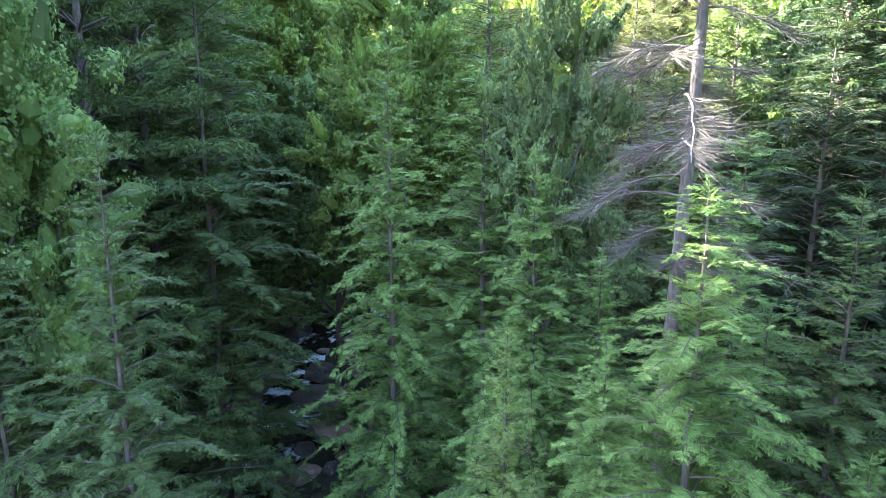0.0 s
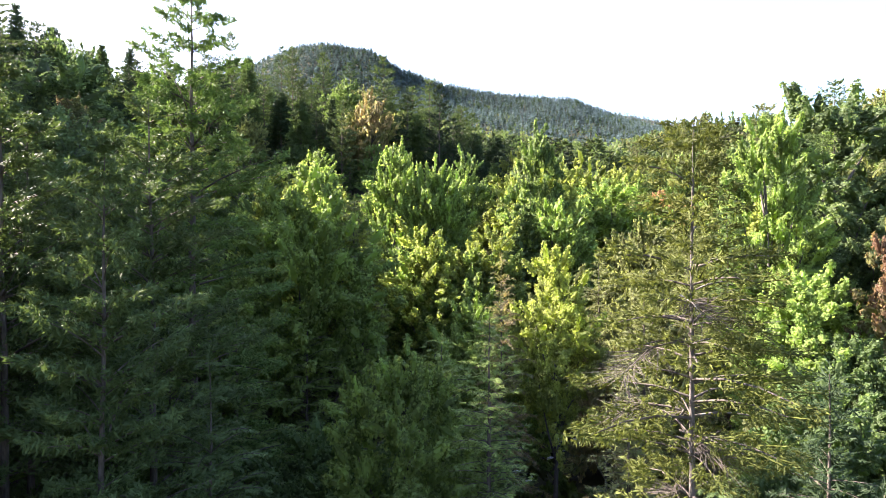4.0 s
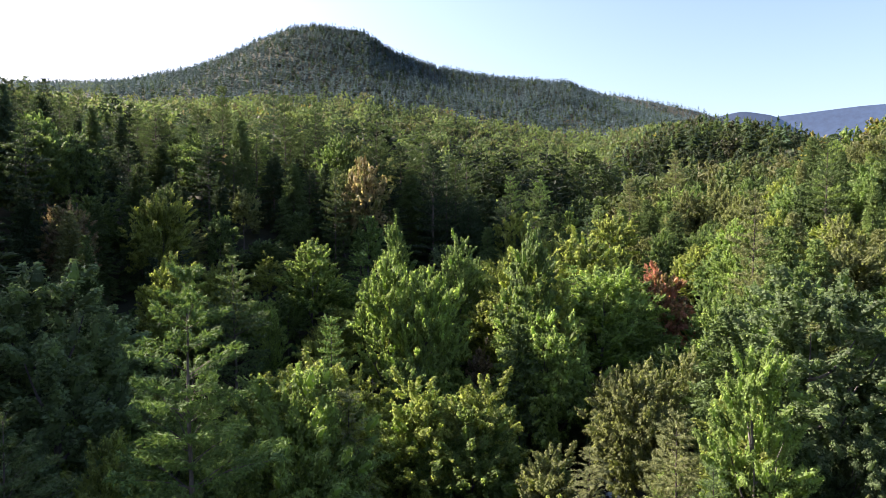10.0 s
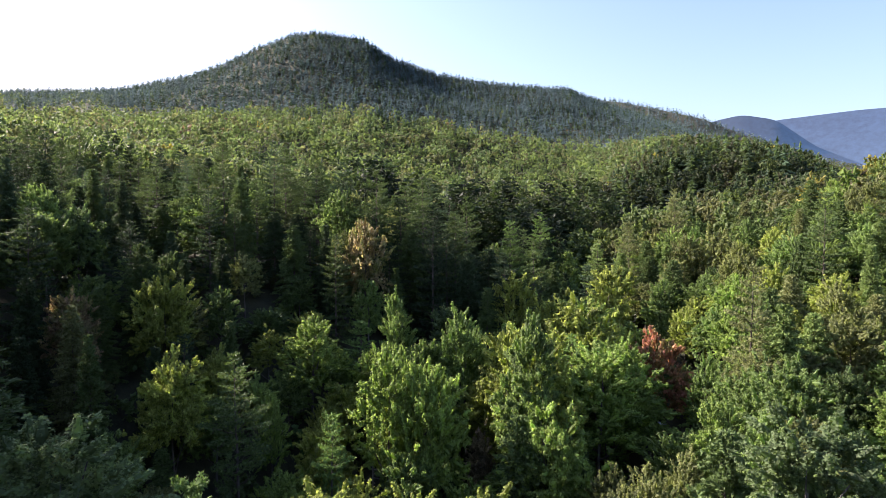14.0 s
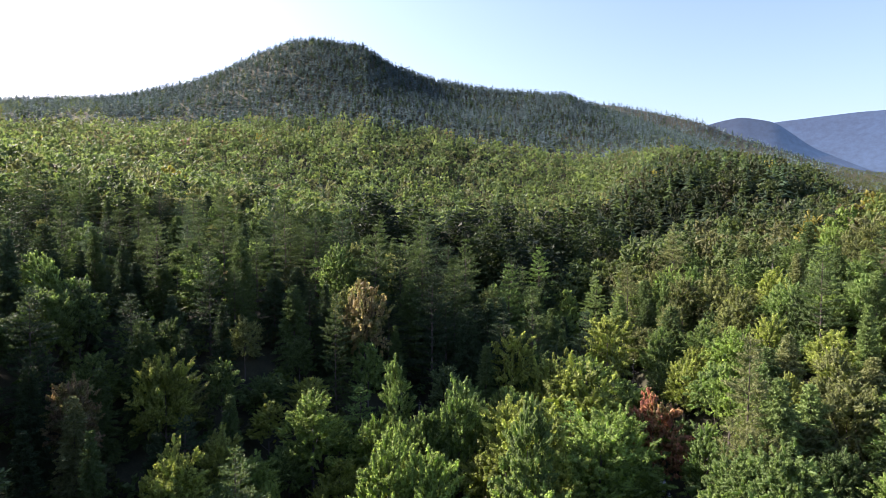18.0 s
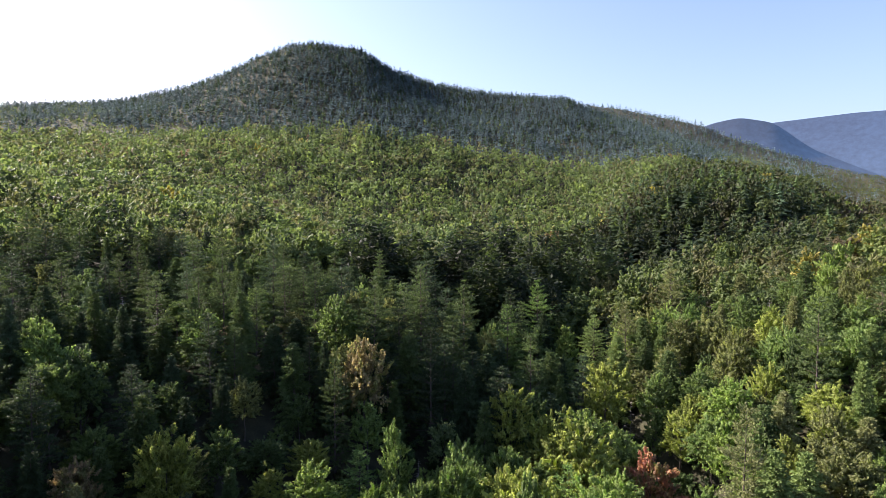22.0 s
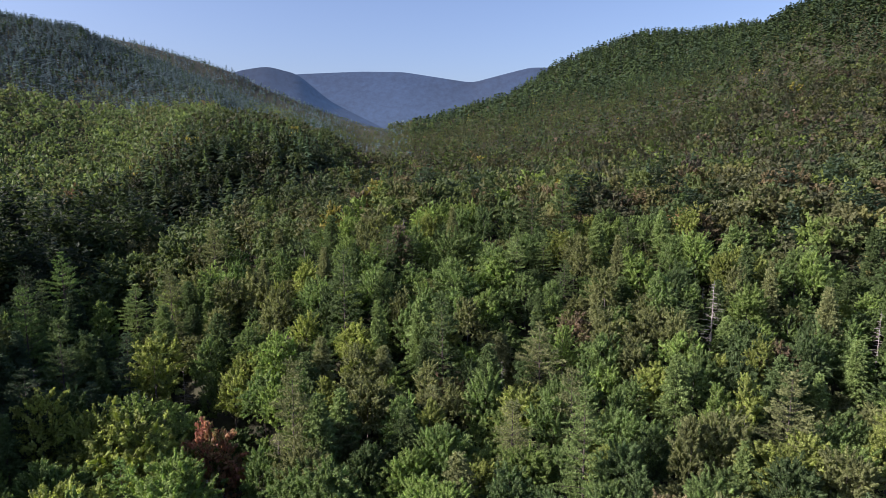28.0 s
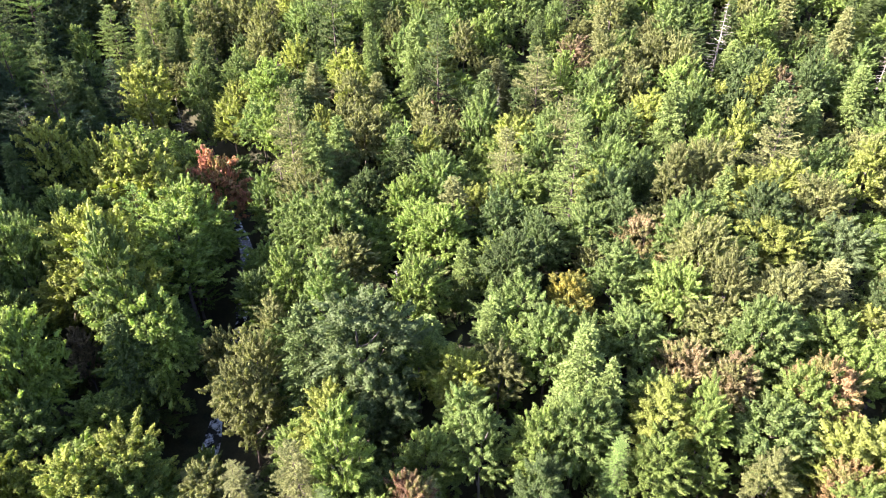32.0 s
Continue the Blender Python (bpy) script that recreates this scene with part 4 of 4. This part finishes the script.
# ---------------------------------------------------------------- the rest of the near wood
def wood():
    g = random.Random(21)
    step = 5.9
    n = int(172 / step)
    for i in range(-n, n + 1):
        for j in range(-n // 3, n + 1):
            x = (i + 0.5 * (j % 2)) * step + g.uniform(-1.6, 1.6)
            y = j * step * 0.87 + g.uniform(-1.6, 1.6)
            r, az = math.hypot(x, y), math.degrees(math.atan2(x, y))
            roll, pick, tall, tone = g.random(), g.random(), g.random(), g.random()
            if r > 166 or not (-43 < az < 86 or (r < 78 and -85 < az < 115)) or r < 9.5:
                continue
            if r < 22 and -42 < az < 40:
                continue
            s, u = along(x, y)
            v = u - float(stream_line(np.float64(s)))
            if abs(v) < (3.4 if r > 30 else 2.4) or (az < -40 and r < 18):
                continue
            if any((x - a) ** 2 + (y - b) ** 2 < (1.3 + w * 0.6) ** 2 for a, b, w in clearings):
                continue
            if v > 0:
                where = SLOPE
                low = v < (np.interp(s, [60, 92, 112], [43, 16, 6]) if az > -17 else 23)
                kind = ("spruce" if roll < (0.04 if low else 0.28) else "hemlock" if roll < (0.1 if low else 0.43) else "pine" if roll < (0.16 if low else 0.73)
                        else "maple" if roll < (0.5 if low else 0.85) else "beech" if roll < (0.7 if low else 0.89) else "birch" if roll < (0.82 if low else 0.95) else "poplar")
                # Slope tones also stand in for shade: greens darker than on the sunny side
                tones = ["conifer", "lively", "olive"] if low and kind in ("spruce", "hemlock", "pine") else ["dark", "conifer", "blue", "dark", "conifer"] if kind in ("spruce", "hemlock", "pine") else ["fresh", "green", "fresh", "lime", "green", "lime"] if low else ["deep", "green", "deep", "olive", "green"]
            else:
                where = RISE
                kind = "spruce" if roll < 0.05 else "hemlock" if roll < 0.13 else "pine" if roll < 0.19 else "maple" if roll < 0.46 else "beech" if roll < 0.74 else "birch" if roll < 0.89 else "poplar"
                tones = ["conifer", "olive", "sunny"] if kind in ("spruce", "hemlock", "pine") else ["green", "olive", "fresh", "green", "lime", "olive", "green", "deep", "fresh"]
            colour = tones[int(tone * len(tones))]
            if pick > 0.982 and r > 55 and kind in ("maple", "birch", "beech"):
                colour = ["tan", "olive", "yellow", "brown", "tan", "olive"][int(tone * 6)]
            elif pick < 0.02:
                kind = "snag"
            tree_h = {"spruce": 15, "hemlock": 15, "pine": 19, "maple": 13, "beech": 12.5, "birch": 13.5, "poplar": 13.5, "snag": 11}[kind] * (0.68 + 0.6 * tall) * (1 + 0.36 * float(smooth(v, 2, 5) * (1 - smooth(v, 10, 26))) * (r > 26 and kind not in ("pine", "hemlock", "spruce")))
            belt = 58 < r < 99 and -9 < az < 9 and v > 3 and kind in ("maple", "beech", "birch", "poplar")
            if belt:
                # leafy trees below the dark slope, made taller to fit the camera's view
                tree_h *= 1.22
            elif v > 55:
                tree_h *= 0.82
            elif v > 8 and s < 75:
                tree_h *= 0.78
            if (az < -47 and 20 < r < 55 or az < -39 and 42 < r < 76) and kind != "snag":
                # unseen tall dense stand, added to keep the ravine in shade
                kind, colour, tree_h = ("pine" if roll < 0.5 else "hemlock"), "conifer", 22 + 5 * tall
            key = "snag" if kind == "snag" else kind + "_mid"
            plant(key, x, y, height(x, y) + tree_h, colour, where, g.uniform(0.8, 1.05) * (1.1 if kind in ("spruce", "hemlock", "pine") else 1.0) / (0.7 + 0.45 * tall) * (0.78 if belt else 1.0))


wood()


# ---------------------------------------------------------------- far woods, joined
def stamp(shape_list, x, y, z, size, wide, tint, g):
    """Copies of small foliage shapes set down at many places, as one set of corners and faces."""
    verts, faces, tints, n = [], [], [], 0
    which = g.integers(0, len(shape_list), len(x))
    for k, (v, f) in enumerate(shape_list):
        sel = np.nonzero(which == k)[0]
        if not len(sel):
            continue
        a = g.random(len(sel)) * 6.283
        c, s = np.cos(a)[:, None], np.sin(a)[:, None]
        w, h = (size * wide)[sel][:, None], size[sel][:, None]
        out = np.stack([(v[:, 0] * c - v[:, 1] * s) * w + x[sel][:, None], (v[:, 0] * s + v[:, 1] * c) * w + y[sel][:, None], v[:, 2] * h + z[sel][:, None]], -1)
        verts.append(out.reshape(-1, 3))
        faces.append((f[None] + (np.arange(len(sel)) * len(v))[:, None, None] + n).reshape(-1, f.shape[1]))
        tints.append(np.repeat(tint[sel], len(v), axis=0))
        n += out.shape[0] * out.shape[1]
    return np.concatenate(verts), np.concatenate(faces), np.concatenate(tints)


def far_crown(g, boughs, shoots, leaves, leaf):
    """The crown of a broad-leaved tree one unit high, of few shoots."""
    up = g.uniform(-0.1, 0.3)
    d, tip, arm, root, axis, length, radius = crown_shoots(g, 1.0, 0.26, 0.30, boughs, shoots, up)
    return plumes(g, root, axis, length * 1.15, radius * (1.5 if boughs > 10 else 2.0), leaves, leaf, 4 if boughs > 10 else 3, 3, d[arm])


def spire(g, tiers, per, droop=0.8):
    rows = []
    for k in range(tiers):
        t = k / tiers
        for p in range(per):
            a = 6.283 * (p + g.random()) / per
            ln = 0.19 * (1 - t) ** 0.8 * (0.55 + 0.8 * g.random()) + 0.02
            rise = 0.16 + 0.8 * min(t + g.uniform(-0.7, 0.7) / tiers, 0.97) + 0.06
            rows.append((0, 0, rise, math.cos(a), math.sin(a), -droop + g.normal(0, 0.2), ln * 1.15, ln * 0.8))
    rows.append((0, 0, 0.8, 0.05, 0, 1, 0.22 if tiers > 5 else 0.16, 0.05 if tiers > 5 else 0.10))
    q = np.array(rows)
    v = kites(q[:, :3], q[:, 3:6], np.tile([[0, 0, 1.0]], (len(q), 1)) + g.normal(0, 0.1, (len(q), 3)), q[:, 6], q[:, 7], 0.25, 0.55)
    return v, quads(len(q))


def cells(g, r0, r1, cell, az0=-42, az1=86):
    """Uneven places in a stretch of the valley."""
    out = []
    r = r0
    while r < r1:
        n = int(math.radians(az1 - az0) * r / cell)
        a = np.radians(az0 + (az1 - az0) * (np.arange(n) + g.random(n)) / n)
        rr = r + cell * (g.random(n) - 0.5) * 1.1
        out.append(np.stack([rr * np.sin(a), rr * np.cos(a)], -1))
        r += cell * 0.9
    return np.concatenate(out)


def far_woods():
    g = np.random.default_rng(31)
    crowns = ([far_crown(g, 16, 3, 10, 0.05) for k in range(10)], [far_crown(g, 13, 2, 9, 0.07) for k in range(10)],
              [far_crown(g, 9, 1, 6, 0.11) for k in range(10)], [far_crown(g, 5, 1, 2, 0.16) for k in range(10)])
    brushes = [tufted(g, 14, 1.2, 2.6, 1.0, 6, 0.7, 0.1, 0.25, 1.2, 0.32, 3, 0.7, 0.5, 0.15, 0.35)[1] for k in range(8)]
    spires = ([(v / 14, f) for v, f in brushes], [spire(g, 9, 6, 0.6) for k in range(8)], [spire(g, 6, 5) for k in range(8)], [spire(g, 4, 5, 0.75) for k in range(8)])
    leafy = np.array([COLOURS[k] for k in ("green", "green", "fresh", "green", "olive", "fresh", "olive", "green")])
    dark = np.array([COLOURS[k] for k in ("conifer", "dark", "conifer", "blue", "dark")])
    mellow = np.array([COLOURS[k] for k in ("olive", "green", "olive", "fresh", "olive", "green", "lime", "olive")])
    hazy_firs = np.array([COLOURS[k] for k in ("fir", "fir", "blue", "fir")])
    rare = np.array([COLOURS[k] for k in ("tan", "olive", "yellow", "brown")])
    for name, r0, r1, cell, level in (("valley_forest", 167, 225, 5.3, 0), ("forest_canopy", 225, 320, 5.4, 1), ("hillside_forest", 320, 560, 5.2, 2), ("mountain_forest", 560, 1000, 4.7, 3), ("ridge_forest", 1000, 1800, 11.0, 3)):
        p = cells(g, r0, r1, cell)
        x, y = p[:, 0], p[:, 1]
        r = np.hypot(x, y)
        az = np.degrees(np.arctan2(x, y))
        crest = np.interp(az, RING_AZ, RING_R)
        z = land(x, y)
        s, u = along(x, y)
        keep = ((r < crest + 25) | (r > np.interp(az, [28, 40], [1080, 1250])) | ((r > 1000) & (az > 45))) & ((np.abs(u - stream_line(s)) > 3.0) | (s > 120))
        x, y, z, s, u, r, crest, az = (q[keep] for q in (x, y, z, s, u, r, crest, az))
        # spruce gains with height, fitted to the camera's view, on knoll and shaded slope
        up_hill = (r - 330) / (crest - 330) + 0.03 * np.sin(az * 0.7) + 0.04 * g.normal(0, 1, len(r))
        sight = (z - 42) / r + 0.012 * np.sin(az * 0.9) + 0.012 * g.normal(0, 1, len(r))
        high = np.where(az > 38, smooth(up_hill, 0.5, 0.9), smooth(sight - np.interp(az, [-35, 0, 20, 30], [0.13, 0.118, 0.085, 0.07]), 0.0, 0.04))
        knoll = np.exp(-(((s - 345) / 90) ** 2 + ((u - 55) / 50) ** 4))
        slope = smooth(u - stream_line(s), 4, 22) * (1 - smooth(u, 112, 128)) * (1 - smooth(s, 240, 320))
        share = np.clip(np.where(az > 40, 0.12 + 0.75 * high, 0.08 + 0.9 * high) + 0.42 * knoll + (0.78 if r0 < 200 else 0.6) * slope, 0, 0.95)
        is_spire = g.random(len(r)) < share
        for label, sel, kinds, colours, mat in (("conifers", is_spire, spires[level], hazy_firs if r0 > 500 else dark, SPRUCE_WOOD if r0 > 500 else FAR_LEAF), ("crowns", ~is_spire, crowns[level], leafy, FAR_LEAF)):
            k = np.nonzero(sel)[0]
            if not len(k):
                continue
            # Mountain tints vary less and firs run blue, haze put into the colour
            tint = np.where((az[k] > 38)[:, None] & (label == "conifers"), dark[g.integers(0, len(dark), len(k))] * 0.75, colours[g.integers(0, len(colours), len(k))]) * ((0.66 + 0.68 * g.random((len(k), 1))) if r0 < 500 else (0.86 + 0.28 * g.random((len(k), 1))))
            # Tint carries light: plateau backlit, slope and knoll shaded, farther crowns blue with haze
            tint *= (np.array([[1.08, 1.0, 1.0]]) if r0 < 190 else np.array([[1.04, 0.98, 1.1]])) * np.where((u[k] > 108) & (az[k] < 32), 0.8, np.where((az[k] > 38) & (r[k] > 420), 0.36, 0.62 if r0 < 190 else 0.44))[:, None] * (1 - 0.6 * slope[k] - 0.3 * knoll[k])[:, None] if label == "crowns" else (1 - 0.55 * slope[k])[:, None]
            if label == "crowns":
                east = az[k] > 32
                tint[east] *= (mellow / leafy)[g.integers(0, len(leafy), east.sum())]
            odd = g.random(len(k)) < (0.012 if label == "crowns" else 0.001)
            tint[odd] = rare[g.integers(0, len(rare), odd.sum())] * 0.7
            size = (12.5 if label == "crowns" else 14.0) * (0.55 + 0.85 * g.random(len(k)))
            size = size * (1 + (0.35 if label == "conifers" and r0 < 200 else 0.0) * slope[k])
            size *= np.where(r[k] > 560, np.where(az[k] > 36, 0.78, 0.46), np.where((r[k] > 380) & (label == "conifers"), 0.75, 1.0)) * np.where(r[k] > 1000, np.where(az[k] > 36, 1.7, 1.1), 1.0)
            wide = np.full(len(k), 0.9 if label == "crowns" else 1.9 if r0 > 500 else 1.3) * (0.85 + 0.4 * g.random(len(k)))
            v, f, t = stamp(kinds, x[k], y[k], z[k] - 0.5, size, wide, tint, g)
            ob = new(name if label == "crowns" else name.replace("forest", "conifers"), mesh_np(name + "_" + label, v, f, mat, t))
            tagged(ob, "dense mixed forest of " + ("leafy green crowns with a few autumn tints" if label == "crowns" else "dark pointed spruce and fir") + (" on the far slopes" if r0 > 500 else " across the valley"),
                   "forest", kind="stuff")


far_woods()


def undergrowth(name, seed, bushes, spots, gap, tall, low):
    """Leafy saplings and shrubs that close the gaps between the trees."""
    g = np.random.default_rng(seed)
    x, y = spots[:, 0], spots[:, 1]
    s, u = along(x, y)
    keep = np.abs(u - stream_line(s)) > gap
    x, y = x[keep], y[keep]
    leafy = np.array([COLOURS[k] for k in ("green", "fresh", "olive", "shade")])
    # Greens darkened to put shade into the gaps between trees
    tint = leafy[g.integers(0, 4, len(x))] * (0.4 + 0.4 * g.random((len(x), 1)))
    size = low + (tall - low) * g.random(len(x))
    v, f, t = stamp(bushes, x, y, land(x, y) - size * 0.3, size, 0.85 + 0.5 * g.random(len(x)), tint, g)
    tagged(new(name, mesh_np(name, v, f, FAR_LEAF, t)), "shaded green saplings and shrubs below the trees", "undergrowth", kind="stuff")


shrub_dice = np.random.default_rng(77)
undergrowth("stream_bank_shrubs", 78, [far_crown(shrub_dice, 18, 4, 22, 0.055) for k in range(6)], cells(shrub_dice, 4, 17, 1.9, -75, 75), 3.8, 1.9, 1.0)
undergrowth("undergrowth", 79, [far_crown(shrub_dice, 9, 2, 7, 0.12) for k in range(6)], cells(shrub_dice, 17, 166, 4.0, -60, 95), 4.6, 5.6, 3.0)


# ---------------------------------------------------------------- the stream bed
def boulder_mesh(seed, mat):
    bm = bmesh.new()
    bmesh.ops.create_icosphere(bm, subdivisions=4, radius=0.5)
    for v in bm.verts:
        n = noise.noise(v.co * 2.2 + Vector((seed * 7.3, 0, 0))) * 0.34 + noise.noise(v.co * 6 + Vector((0, seed * 3.1, 0))) * 0.11 + noise.noise(v.co * 17 + Vector((0, 0, seed))) * 0.03
        v.co *= 1 + n
        v.co.z *= 0.72
    for f in bm.faces:
        f.smooth = True
    me = bpy.data.meshes.new("boulder")
    bm.to_mesh(me)
    bm.free()
    me.materials.append(mat)
    return me


BOULDERS = [boulder_mesh(k, ROCK) for k in range(4)] + [boulder_mesh(k, TAN_ROCK) for k in range(4, 8)]


def boulder(s, off, size, k, squash=1.0, long=1.0):
    x, y = stream_xy(np.float64(s), off)
    ob = new("boulder", BOULDERS[k % 8])
    z = height(x, y)
    ob.matrix_world = pose(x, y, z + size * 0.18 * squash, 0, 0, (k * 67) % 360) @ Matrix.Diagonal((size * long, size, size * squash, 1))
    tagged(ob, ("dark wet grey" if k % 8 < 4 else "dry reddish-brown") + " boulder in the stream bed", "boulder", group="stream boulders")


def stream_bed():
    g = random.Random(8)
    for s, off, size, k, squash, long in ((15.4, 2.3, 1.9, 1, 0.6, 1.4), (16.8, -2.2, 1.8, 0, 0.6, 1.5), (21.4, 2.6, 1.2, 4, 0.8, 1.2), (23.6, -1.4, 1.5, 2, 0.8, 1.1), (14.4, -4.6, 2.4, 5, 0.5, 1.5), (14.6, 1.6, 1.3, 4, 0.7, 1.3), (13.2, 0.8, 1.1, 6, 0.7, 1.4), (16.5, 2.4, 1.6, 2, 0.8, 1.2), (10.5, -2.0, 1.5, 3, 0.7, 1.2),
                                          (18.5, -1.6, 1.4, 2, 0.8, 1.1), (11.5, 2.3, 1.6, 0, 0.7, 1.2), (21.5, 1.2, 1.3, 3, 0.8, 1.2)):
        boulder(s, off, size, k, squash, long)
    for k in range(210):
        s = g.uniform(-4, 28)
        boulder(s, g.choice([-1, 1]) * g.uniform(0.7, 4.0), g.uniform(0.25, 0.85), g.randrange(8), g.uniform(0.6, 1.0), g.uniform(0.9, 1.5))


stream_bed()
